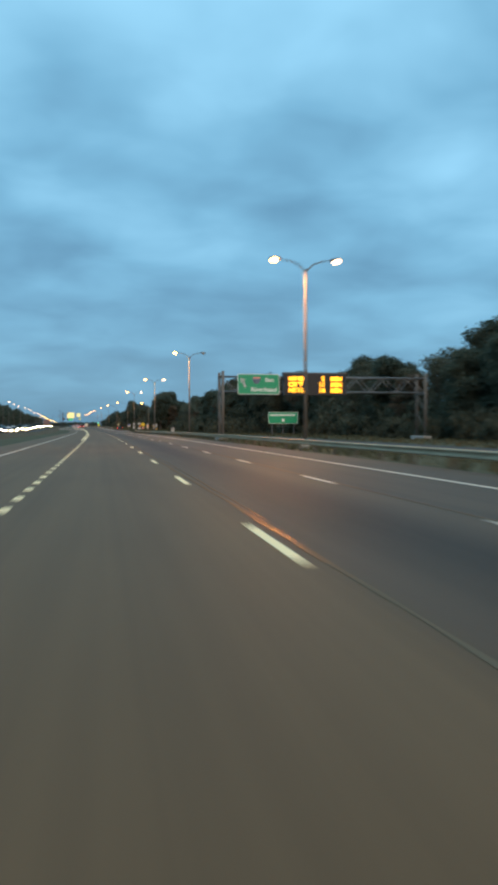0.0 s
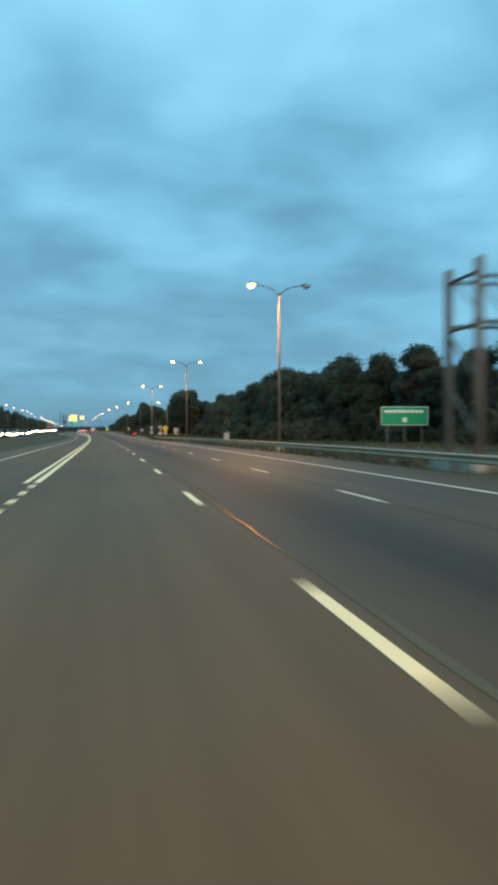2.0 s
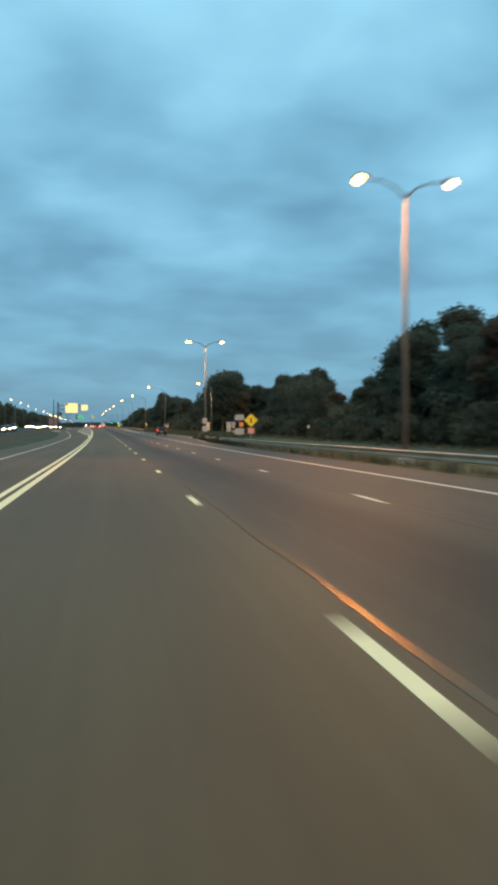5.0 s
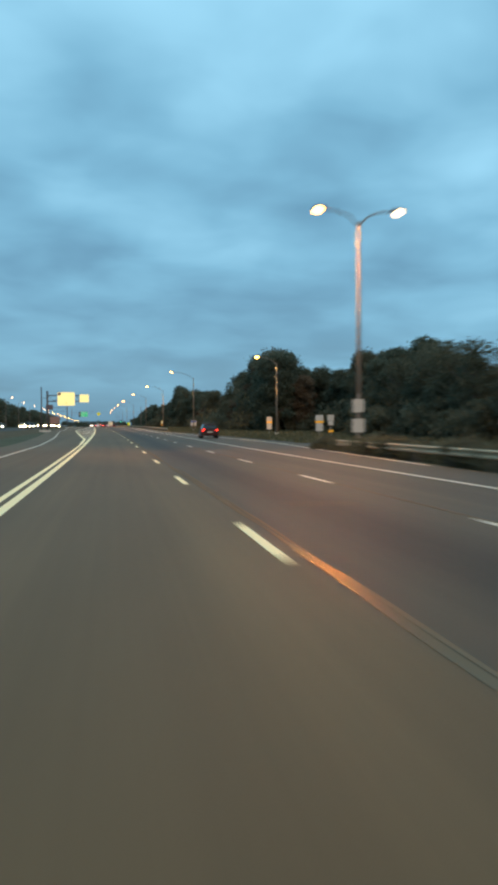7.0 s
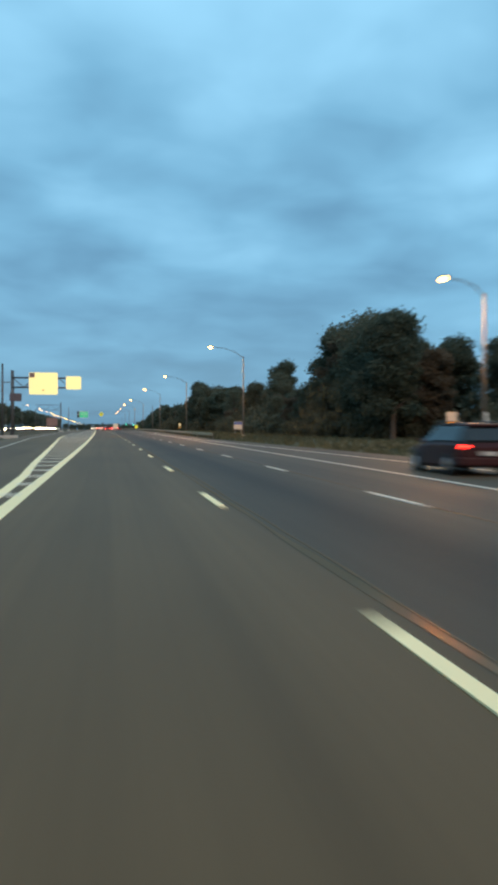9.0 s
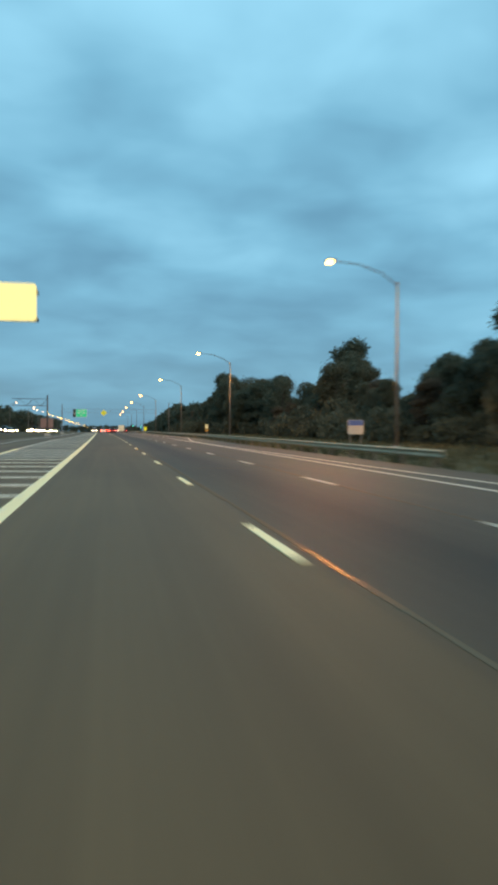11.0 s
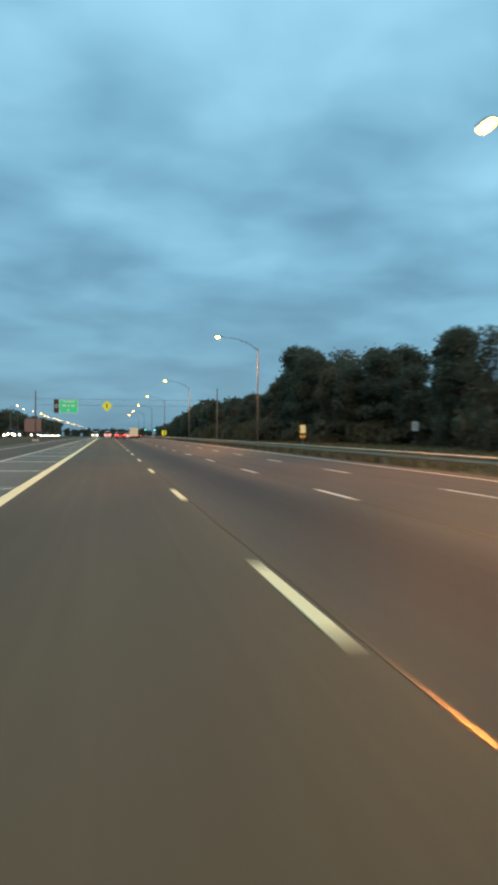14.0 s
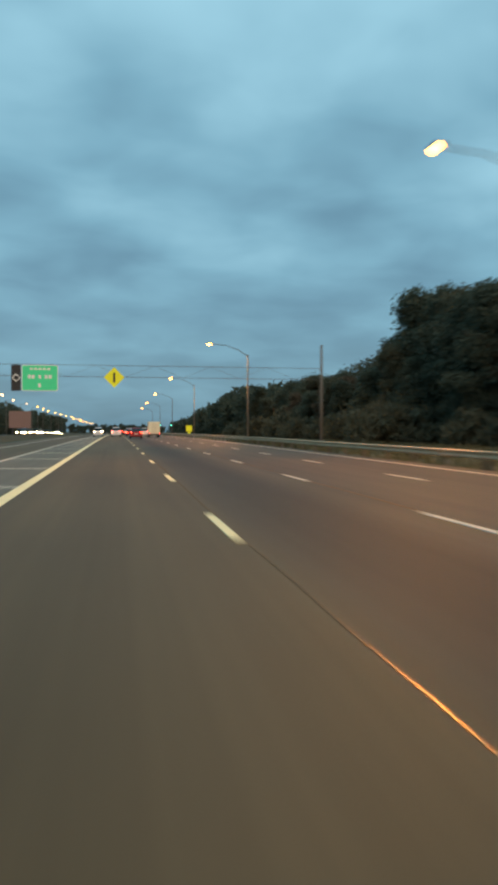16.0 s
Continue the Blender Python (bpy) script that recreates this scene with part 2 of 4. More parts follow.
CONC = material("cast_concrete", (0.40, 0.385, 0.35), 0.85, vary=0.2, scale=1.2, fine=18, bump=0.2)
SIGN_GREEN = material("sign_green", (0.003, 0.330, 0.150), 0.4, vary=0.08, scale=0.8, fine=10)
SIGN_WHITE = material("sign_white", (0.86, 0.86, 0.80), 0.4, vary=0.07)
SIGN_BACK = material("sign_back_aluminium", (0.33, 0.34, 0.34), 0.45, 0.5, vary=0.15)
SIGN_YELLOW = material("sign_yellow", (0.88, 0.58, 0.01), 0.4, vary=0.06)
SIGN_ORANGE = material("sign_orange", (0.90, 0.27, 0.03), 0.4, vary=0.06)
SIGN_PINK = material("sign_pink", (0.80, 0.30, 0.24), 0.4, vary=0.06)
SIGN_BLUE = material("sign_blue", (0.07, 0.12, 0.34), 0.4, vary=0.06)
SHIELD_BLUE = material("shield_blue", (0.30, 0.36, 0.48), 0.5, vary=0.1)
# Sign yellow brightened: light returned from the headlamps is part of the colour.
SIGN_YELLOW_LIT = material("sign_yellow_headlit", (1.0, 0.94, 0.02), 0.4, vary=0.05)
# Green sheeting with its headlamp return painted in as a brighter green.
SIGN_GREEN_LIT = material("sign_green_headlit", (0.006, 0.80, 0.36), 0.4, vary=0.06)
SIGN_BLACK = material("sign_black", (0.015, 0.015, 0.016), 0.5, vary=0.1)
SIGN_PALE = material("sign_dull_white", (0.42, 0.41, 0.38), 0.6, vary=0.15, spec=0.2)
SIGN_CREAM = material("sign_cream", (0.80, 0.72, 0.40), 0.5, vary=0.1, spec=0.2)
SIGN_AMBER = material("sign_amber", (1.0, 0.46, 0.01), 0.4, vary=0.06)
SIGN_GREY = material("sign_grey", (0.40, 0.40, 0.38), 0.5, vary=0.1)
SIGN_MAUVE = material("sign_mauve", (0.10, 0.085, 0.10), 0.6, vary=0.12, spec=0.2)
SIGN_LIT = material("lit_sign_panel", (0.60, 0.52, 0.22), 0.4, vary=0.06, emit=0.72, emit_color=(1.0, 0.90, 0.36))
SIGN_TAN = material("board_tan", (0.26, 0.165, 0.145), 0.7, vary=0.15, spec=0.2)
LED_AMBER = material("amber_led", (0.9, 0.5, 0.05), 0.4, vary=0.05, emit=4.0, emit_color=(1.0, 0.40, 0.010))
SODIUM = material("sodium_lens", (1.0, 0.8, 0.55), 0.3, vary=0.02, emit=26.0, emit_color=(1.0, 0.38, 0.050))
SODIUM_SIDE = material("sodium_lens_far", (1.0, 0.8, 0.55), 0.3, vary=0.02, emit=8.0, emit_color=(1.0, 0.62, 0.28))
YELLOW_LAMP = material("yellow_lamp_lens", (1.0, 0.8, 0.4), 0.3, vary=0.02, emit=20.0, emit_color=(1.0, 0.48, 0.010))
GREEN_LAMP = material("green_signal_lens", (0.1, 0.8, 0.6), 0.3, vary=0.02, emit=6.0, emit_color=(0.03, 0.95, 0.62))
HEADLIGHT = material("headlamp_lens", (1.0, 0.95, 0.85), 0.2, vary=0.02, emit=170.0, emit_color=(1.0, 0.78, 0.40))
TAILLIGHT = material("tail_lamp_lens", (0.7, 0.02, 0.02), 0.25, vary=0.02, emit=24.0, emit_color=(1.0, 0.018, 0.008))
BRAKELIGHT = material("brake_lamp_lens", (0.7, 0.02, 0.02), 0.25, vary=0.02, emit=70.0, emit_color=(1.0, 0.030, 0.012))
CAR_DARK = material("car_paint_dark", (0.010, 0.010, 0.011), 0.4, 0.0, vary=0.06, spec=0.1)
CAR_MAROON = material("car_paint_maroon", (0.034, 0.010, 0.011), 0.5, 0.0, vary=0.06, spec=0.14)
VAN_CREAM = material("van_paint_cream", (0.78, 0.70, 0.50), 0.4, vary=0.06, spec=0.4)
CAR_GREY = material("car_paint_grey", (0.20, 0.21, 0.22), 0.25, 0.4, vary=0.05, spec=0.7)
CAR_WHITE = material("car_paint_white", (0.72, 0.72, 0.70), 0.28, vary=0.04, spec=0.6)
CAR_RED = material("car_paint_red", (0.28, 0.02, 0.02), 0.25, 0.2, vary=0.05, spec=0.7)
CAR_GLASS = material("tinted_glass", (0.012, 0.014, 0.016), 0.12, vary=0.05, spec=0.5)
RUBBER = material("tyre_rubber", (0.02, 0.02, 0.02), 0.85, vary=0.2)
RIM = material("alloy_rim", (0.45, 0.45, 0.46), 0.35, 0.8, vary=0.1)
BARK = material("tree_bark", (0.085, 0.065, 0.05), 0.9, vary=0.35, scale=4, fine=30)
LEAF_A = material("leaves_dark_green", (0.086, 0.104, 0.076), 0.75, vary=0.28, scale=0.3, fine=2.5, spec=0.08)
LEAF_B = material("leaves_olive", (0.104, 0.106, 0.072), 0.75, vary=0.28, scale=0.3, fine=2.5, spec=0.08)
LEAF_C = material("leaves_russet", (0.118, 0.092, 0.064), 0.75, vary=0.28, scale=0.3, fine=2.5, spec=0.08)

for leaf in (LEAF_A, LEAF_B, LEAF_C):  # thin leaves let some light through
    tree_nodes, tree_links = leaf.node_tree.nodes, leaf.node_tree.links
    solid = tree_nodes["Principled BSDF"]
    soft_leaf, both = tree_nodes.new("ShaderNodeBsdfTranslucent"), tree_nodes.new("ShaderNodeMixShader")
    both.inputs[0].default_value = 0.42
    tree_links.new(solid.inputs["Base Color"].links[0].from_socket, soft_leaf.inputs["Color"])
    tree_links.new(solid.outputs[0], both.inputs[1])
    tree_links.new(soft_leaf.outputs[0], both.inputs[2])
    tree_links.new(both.outputs[0], tree_nodes["Material Output"].inputs["Surface"])


# ---- mesh helpers ----
def mesh_of(name, bm, mat, smooth=False):
    me = bpy.data.meshes.new(name)
    bm.to_mesh(me)
    bm.free()
    me.materials.append(mat)
    if smooth:
        for p in me.polygons:
            p.use_smooth = True
    return me


def part(name, bm, mat, parent=None, label="", smooth=False):
    ob = new(name, mesh_of(name, bm, mat, smooth) if isinstance(bm, bmesh.types.BMesh) else bm)
    if parent is not None:
        ob.parent = parent
    if label:
        ob["label"] = label
    return ob


def put(name, m, label, category, group="", kind=""):
    e = new(name)
    e.matrix_world = m
    return tagged(e, label, category, group, kind)


def box(bm, x0, x1, y0, y1, z0, z1, bevel=0.0):
    r = bmesh.ops.create_cube(bm, size=1.0, matrix=Matrix.Translation(((x0 + x1) / 2, (y0 + y1) / 2, (z0 + z1) / 2)) @ Matrix.Diagonal((x1 - x0, y1 - y0, z1 - z0, 1)))
    if bevel:
        edges = list({e for v in r["verts"] for e in v.link_edges})
        bmesh.ops.bevel(bm, geom=edges, offset=bevel, segments=2, affect="EDGES", profile=0.6)
    return bm


def boxed(*a, **k):
    return box(bmesh.new(), *a, **k)


def tube(bm, a, b, r0, r1, sides=10):
    a, b = Vector(a), Vector(b)
    d = b - a
    m = Matrix.Translation((a + b) / 2) @ d.to_track_quat("Z", "Y").to_matrix().to_4x4()
    bmesh.ops.create_cone(bm, cap_ends=True, segments=sides, radius1=r0, radius2=r1, depth=d.length, matrix=m)
    return bm


def tubed(*a, **k):
    return tube(bmesh.new(), *a, **k)


def bent(bm, pts, radii, sides=8):
    for i in range(len(pts) - 1):
        tube(bm, pts[i], pts[i + 1], radii[i], radii[i + 1], sides)
    return bm


def plate(w, h, t=0.012, corner=0.06, diamond=False):
    """A flat sign sheet with rounded corners, in the x-z plane, its face towards -y, standing on its middle."""
    bm = bmesh.new()
    ring = []
    for cx, cz, a0 in ((1, 1, 0), (-1, 1, 90), (-1, -1, 180), (1, -1, 270)):
        for k in range(4):
            a = radians(a0 + 30 * k)
            ring.append((cx * (w / 2 - corner) + corner * math.cos(a), cz * (h / 2 - corner) + corner * math.sin(a)))
    if diamond:
        ring = [((x - z) * math.sqrt(0.5), (x + z) * math.sqrt(0.5)) for x, z in ring]
    front = [bm.verts.new((x, -t / 2, z)) for x, z in ring]
    back = [bm.verts.new((x, t / 2, z)) for x, z in ring]
    bm.faces.new(front)
    bm.faces.new(back[::-1])
    n = len(ring)
    for i in range(n):
        bm.faces.new((front[i], back[i], back[(i + 1) % n], front[(i + 1) % n]))
    bmesh.ops.recalc_face_normals(bm, faces=bm.faces)
    return bm


def moved(bm, x=0.0, y=0.0, z=0.0):
    bmesh.ops.translate(bm, verts=bm.verts, vec=(x, y, z))
    return bm


def steps(s0, s1, step):
    n = max(1, int(round((s1 - s0) / step)))
    return [s0 + (s1 - s0) * i / n for i in range(n + 1)]


def as_line(v):
    return v if callable(v) else (lambda s: v)


def table(pairs):
    xs, ys = [p[0] for p in pairs], [p[1] for p in pairs]
    return lambda s: float(np.interp(s, xs, ys))


def strip(name, s0, s1, left, right, top, depth, mat, step=6.0, cols=1, label="", kind="structure", parent=None, category=""):
    """A slab that follows the road from s0 to s1, between two lines of u."""
    left, right, top = as_line(left), as_line(right), as_line(top)
    bm = bmesh.new()
    uvl = bm.loops.layers.uv.new("UVMap")
    rows, su = [], {}
    for s in steps(s0, s1, step):
        row = []
        for c in range(cols + 1):
            u = left(s) + (right(s) - left(s)) * c / cols
            v = bm.verts.new(at(s, u, top(s)))
            su[v] = (u, s)
            row.append(v)
        for u in (right(s), left(s)):
            v = bm.verts.new(at(s, u, top(s) - depth))
            su[v] = (u, s)
            row.append(v)
        rows.append(row)
    n = cols + 3
    for a, b in zip(rows, rows[1:]):
        for c in range(n):
            d = (c + 1) % n
            bm.faces.new((a[c], a[d], b[d], b[c]))
    bm.faces.new(rows[0][::-1])
    bm.faces.new(rows[-1])
    for f in bm.faces:
        for lp in f.loops:
            lp[uvl].uv = su[lp.vert]
    ob = part(name, bm, mat, parent)
    if parent is None:
        tagged(ob, label, category, kind=kind)
    return ob


# ---- ground, carriageways ----
def ground_height(s, u):
    far = max(0.0, abs(u) - 60.0)
    return -0.10 + 0.5 * min(1.0, far / 60.0) * noise.noise(Vector((s * 0.01, u * 0.01, 0.3)))


bm = bmesh.new()
cols = [-1800, -900, -400, -200, -120, -80, -60, -45, -34, -20, -12, -6, 0, 6, 12, 16, 22, 30, 40, 55, 80, 120, 200, 400, 900, 1800]
rows = [[bm.verts.new(at(s, u, ground_height(s, u))) for u in cols] for s in list(range(-360, 1000, 12)) + list(range(1000, 3600, 100))]
for a, b in zip(rows, rows[1:]):
    for c in range(len(cols) - 1):
        bm.faces.new((a[c], a[c + 1], b[c + 1], b[c]))
tagged(part("ground", bm, GRASS, smooth=True), "dull green and brown grassy ground under the roads", "ground", kind="structure")

GORE = table([(300, -2.22), (323, -2.45), (333, -2.95), (360, -4.0), (400, -5.5), (424, -5.95), (466, -6.0), (510, -4.8), (600, -4.5), (760, -4.2), (900, -2.3)])
LEFT_EDGE = table([(-350, -5.2), (300, -5.2), (333, -6.1), (400, -8.8), (466, -9.4), (510, -8.2), (600, -7.9), (1200, -7.9)])
RAIL_U = table([(-350, 11.6), (250, 11.6), (271, 12.3), (280, 12.45), (395, 11.9), (440, 12.2), (485, 13.4), (1000, 13.4)])
RIGHT_PAVED = table([(-350, 11.3), (255, 11.3), (275, 12.5), (300, 15.4), (335, 14.6), (395, 11.7), (440, 12.0), (485, 13.2), (1200, 13.2)])
strip("road", -350, 1400, lambda s: LEFT_EDGE(s) - 2.2, lambda s: 8.95, 0.0, 0.3, ASPHALT, 8.0, 6, "worn brown-grey asphalt carriageway with tyre tracks")
strip("road_shoulder", -350, 1400, 8.95, RIGHT_PAVED, -0.004, 0.3, SHOULDER, 8.0, 2, "worn asphalt shoulder beside the carriageway")
strip("ramp_road", -350, 300, lambda s: 18.0 - 4.2 * max(0.0, (s - 180) / 120) ** 2, lambda s: 25.5 - 9.0 * max(0.0, (s - 180) / 120) ** 1.6, -0.03, 0.3, FAR_ROAD, 8.0, 2, "grey asphalt slip road joining the carriageway")
strip("opposite_road", -350, 1400, -33.0, -19.0, -0.02, 0.3, FAR_ROAD, 10.0, 3, "grey asphalt opposite carriageway")
# The pale colour also holds sky sheen seen along the far buffer.
strip("gore_surface", 406, 780, lambda s: GORE(s) + 0.12, lambda s: -2.12, 0.004, 0.05, CONCRETE, 6.0, 1, "pale paved buffer between two lanes")

# ---- painted lines ----
DASH = mesh_of("dash", boxed(-0.07, 0.07, -3.25, 0.0, -0.01, 0.006), PAINT)
DASH_OLD = mesh_of("dash", boxed(-0.065, 0.065, -3.25, 0.0, -0.01, 0.006), PAINT_OLD)
DOT = mesh_of("dash", boxed(-0.085, 0.085, -0.85, 0.0, -0.01, 0.006), PAINT)
BAR = mesh_of("stripe", boxed(-0.5, 0.5, -0.15, 0.15, -0.01, 0.008), PAINT_BAR)


def dashed(name, mesh, u, first, last, pitch, label):
    base = put(name, Matrix.Identity(4), label, "lane line", kind="structure")
    s = first
    while s < last:
        d = part("dash", mesh, None, base)
        d.matrix_world = place(s, u, 0.0)
        s += pitch
    return base


# ---- street lamps ----
def lamp_head(parent, side, reach, z, lens_mat):
    head = part("luminaire", bmesh.new(), POLE, parent)
    bm = bmesh.new()
    r = bmesh.ops.create_uvsphere(bm, u_segments=12, v_segments=8, radius=1.0)
    bmesh.ops.scale(bm, vec=(0.44, 0.19, 0.12), verts=r["verts"])
    moved(bm, side * (reach + 0.20), 0, z + 0.06)
    bm.to_mesh(head.data)
    bm.free()
    lens = bmesh.new()
    r = bmesh.ops.create_uvsphere(lens, u_segments=12, v_segments=8, radius=1.0)
    bmesh.ops.scale(lens, vec=(0.31, 0.23, 0.19), verts=r["verts"])
    moved(lens, side * (reach + 0.26), 0, z - 0.04)
    part("lens", lens, lens_mat, head, "glowing orange-white glass lens", smooth=True)


def street_lamp(m, sides, reach, top, label, group, lens_mats, rise=0.6):
    e = put("street_lamp", m, label, "street lamp", group)
    part("base", boxed(-0.28, 0.28, -0.28, 0.28, -0.2, 0.22, bevel=0.03), CONC, e)
    part("pole", tubed((0, 0, 0.2), (0, 0, top - rise), 0.135, 0.075, 12), POLE, e, smooth=True)
    for side, lens in zip(sides, lens_mats):
        pts = [(0, 0, top - rise - 0.25), (side * reach * 0.25, 0, top - rise * 0.55), (side * reach * 0.6, 0, top - rise * 0.12), (side * reach, 0, top)]
        part("arm", bent(bmesh.new(), pts, [0.05, 0.045, 0.04, 0.035]), POLE, e, smooth=True)
        lamp_head(e, side, reach, top, lens)
    return e


def lamp_light(s, u, z, watts, color=(1.0, 0.47, 0.14)):
    ob = new("sodium_light", bpy.data.lights.new("sodium_light", "SPOT"))
    ob.data.energy, ob.data.color, ob.data.spot_size, ob.data.spot_blend, ob.data.shadow_soft_size = watts, color, radians(164), 0.22, 0.3
    ob.location = at(s, u, z)


DOUBLE = "tall twin-arm metal street lamp with a lit orange head"
for s in (-15.0, 58.1, 131.9, 203.1, 276.3):
    street_lamp(place(s, 13.62 if s < 250 else 13.1), (-1, 1), 1.95, 12.9, DOUBLE, "twin-arm lamps by the guardrail", (SODIUM, SIGN_BACK if s == 131.9 else SODIUM_SIDE))
    lamp_light(s, 11.4 if s < 250 else 10.9, 12.6, 7500)
street_lamp(place(351.9, 24.1), (-1,), 2.6, 11.1, "single-arm metal street lamp beside the slip road", "single-arm lamps", (SODIUM,), 0.9)
lamp_light(351.9, 21.3, 10.8, 5500)
for s, u, h in ((424.4, 20.2, 13.2), (497.5, 19.2, 13.1), (569.1, 18.3, 13.1), (642.1, 16.9, 12.2), (714.0, 16.6, 12.2), (786.0, 16.6, 12.2), (858.0, 16.6, 12.2), (930.0, 16.6, 12.2)):
    street_lamp(place(s, u), (-1,), 4.7, h, "single long-arm metal street lamp with a lit orange head", "single-arm lamps", (SODIUM,), 1.3)
    if s < 720:
        lamp_light(s, u - 4.9, h - 0.3, 9500)

# ---- lines on the road ----
dashed("lane_line", DASH, 1.83, 13.24 - 3 * 12.192, 900, 12.192, "white dashed lane line, pale and slightly worn")
dashed("lane_line", DASH_OLD, 5.49, 13.02 - 2 * 12.192, 900, 12.192, "white dashed lane line, worn grey")
dashed("lane_line", DASH_OLD, 8.86, 488.4, 900, 12.192, "white dashed lane line, worn grey")
dashed("dotted_line", DOT, -1.90, -20.0, 91.0, 2.44, "short white dotted line along a lane drop")
strip("lane_stripe", 91, 300, -2.28, -2.13, 0.006, 0.02, PAINT, 5.0, 1, "solid white line of a double line", category="lane line")
strip("lane_stripe", 91, 300, -1.99, -1.80, 0.006, 0.02, PAINT, 5.0, 1, "solid white line of a double line", category="lane line")
strip("lane_stripe", 300, 900, -2.06, -1.78, 0.006, 0.02, PAINT, 5.0, 1, "broad solid white line beside the buffer", category="lane line")
strip("lane_stripe", 300, 424, lambda s: GORE(s) - 0.14, lambda s: GORE(s) + 0.12, 0.007, 0.02, PAINT, 5.0, 1, "solid white line that opens the buffer", category="lane line")
strip("lane_stripe", 424, 900, lambda s: GORE(s) - 0.10, lambda s: GORE(s) + 0.08, 0.007, 0.02, PAINT_OLD, 5.0, 1, "thin white line of the buffer", category="lane line")
strip("edge_line", -300, 300, lambda s: -5.25, lambda s: -5.12, 0.006, 0.02, PAINT_OLD, 6.0, 1, "worn white edge line by the median", category="edge line")
strip("edge_line", 300, 900, lambda s: LEFT_EDGE(s) - 0.06, lambda s: LEFT_EDGE(s) + 0.07, 0.006, 0.02, PAINT_OLD, 6.0, 1, "worn white edge line by the median", category="edge line")
strip("edge_line", -300, 480, lambda s: 8.60, lambda s: 8.78, 0.006, 0.02, PAINT_OLD, 6.0, 1, "solid white edge line of the carriageway", category="edge line")
OUTER = table([(255, 11.0), (285, 12.6), (300, 13.4), (313, 13.3), (335, 11.9), (397, 9.65), (440, 9.08), (460, 9.2), (492, 12.1), (530, 12.1), (900, 12.1)])
strip("edge_line", 262, 900, lambda s: OUTER(s) - 0.07, lambda s: OUTER(s) + 0.07, 0.004, 0.02, PAINT_OLD, 4.0, 1, "white edge line where the slip road joins", category="edge line")

stripes = put("buffer_stripes", Matrix.Identity(4), "row of white cross stripes painted in the buffer", "road marking", kind="structure")
for s in [318 + 3.35 * k for k in range(32)] + [429 + 5.4 * k for k in range(8)] + [480 + 9.6 * k for k in range(24)]:
    wide = -1.95 - GORE(s)
    if wide > 0.35:
        b = part("stripe", BAR, None, stripes)
        b.matrix_world = place(s, (GORE(s) - 1.95) / 2, 0.001, -6.0) @ Matrix.Diagonal((wide, 1.3 if s < 472 else 0.7, 1, 1))


def sealed_joint(s0, s1, base, width, seed):
    """A poured joint that wanders along a lane edge and swells and thins as it goes."""
    def middle(s):
        return base + 0.07 * noise.noise(Vector((s * 0.05, seed, 0.0))) + 0.035 * noise.noise(Vector((s * 0.33, seed, 4.0)))

    def half(s):
        return width * max(0.16, 0.5 + 0.62 * noise.noise(Vector((s * 0.19, seed, 9.0))) + 0.25 * noise.noise(Vector((s * 0.9, seed, 2.0))))
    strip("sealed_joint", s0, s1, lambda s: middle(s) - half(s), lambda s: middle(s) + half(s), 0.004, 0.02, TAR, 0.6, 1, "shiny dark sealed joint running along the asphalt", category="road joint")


for s0, s1, base, width, seed in ((-40, 405, 2.09, 0.085, 3.1), (405, 640, 1.955, 0.034, 6.1), (14, 40, 2.26, 0.04, 8.7), (84, 112, 2.27, 0.05, 1.9), (205, 262, 2.21, 0.05, 8.7), (296, 325, 2.24, 0.04, 2.4),
                                  (-40, 300, 5.58, 0.055, 5.3), (300, 640, 5.56, 0.04, 5.3)):
    sealed_joint(s0, s1, base, width, seed)

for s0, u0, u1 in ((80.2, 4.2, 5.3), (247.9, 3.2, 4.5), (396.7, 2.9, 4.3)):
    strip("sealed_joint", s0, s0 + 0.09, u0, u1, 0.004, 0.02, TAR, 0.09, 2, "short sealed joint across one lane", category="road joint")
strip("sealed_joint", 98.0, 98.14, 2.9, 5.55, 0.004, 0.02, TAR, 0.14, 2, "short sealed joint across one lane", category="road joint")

# ---- guardrail: corrugated beam on posts ----
BEAM_PROFILE = [(0.0, 0.36), (-0.07, 0.40), (-0.07, 0.44), (0.0, 0.49), (0.0, 0.54), (-0.07, 0.59), (-0.07, 0.63), (0.0, 0.67)]
RAIL_POST = mesh_of("post", boxed(-0.05, 0.06, -0.07, 0.07, -0.4, 0.62, bevel=0.01), TIMBER)


def guardrail(s0, s1, u_of, label):
    e = put("guardrail", Matrix.Identity(4), label, "guardrail")
    bm = bmesh.new()
    rows = []
    for s in steps(s0, s1, 4.0):
        sag = 0.02 * noise.noise(Vector((s * 0.06, 2.0, 0)))
        rows.append([bm.verts.new(at(s, u_of(s) + dx, dz + sag)) for dx, dz in BEAM_PROFILE] + [bm.verts.new(at(s, u_of(s) + dx + 0.012, dz + sag)) for dx, dz in BEAM_PROFILE[::-1]])
    n = len(rows[0])
    for a, b in zip(rows, rows[1:]):
        for c in range(n):
            bm.faces.new((a[c], a[(c + 1) % n], b[(c + 1) % n], b[c]))
    bm.faces.new(rows[0][::-1]), bm.faces.new(rows[-1])
    part("beam", bm, RAIL, e)
    for s in steps(s0 + 1, s1 - 1, 3.81):
        p = part("post", RAIL_POST, None, e)
        p.matrix_world = place(s, u_of(s) + 0.10, 0.0)
    return e


guardrail(-60, 278, RAIL_U, "long galvanised guardrail on timber posts along the shoulder")
guardrail(396, 900, RAIL_U, "long galvanised guardrail on timber posts along the shoulder")

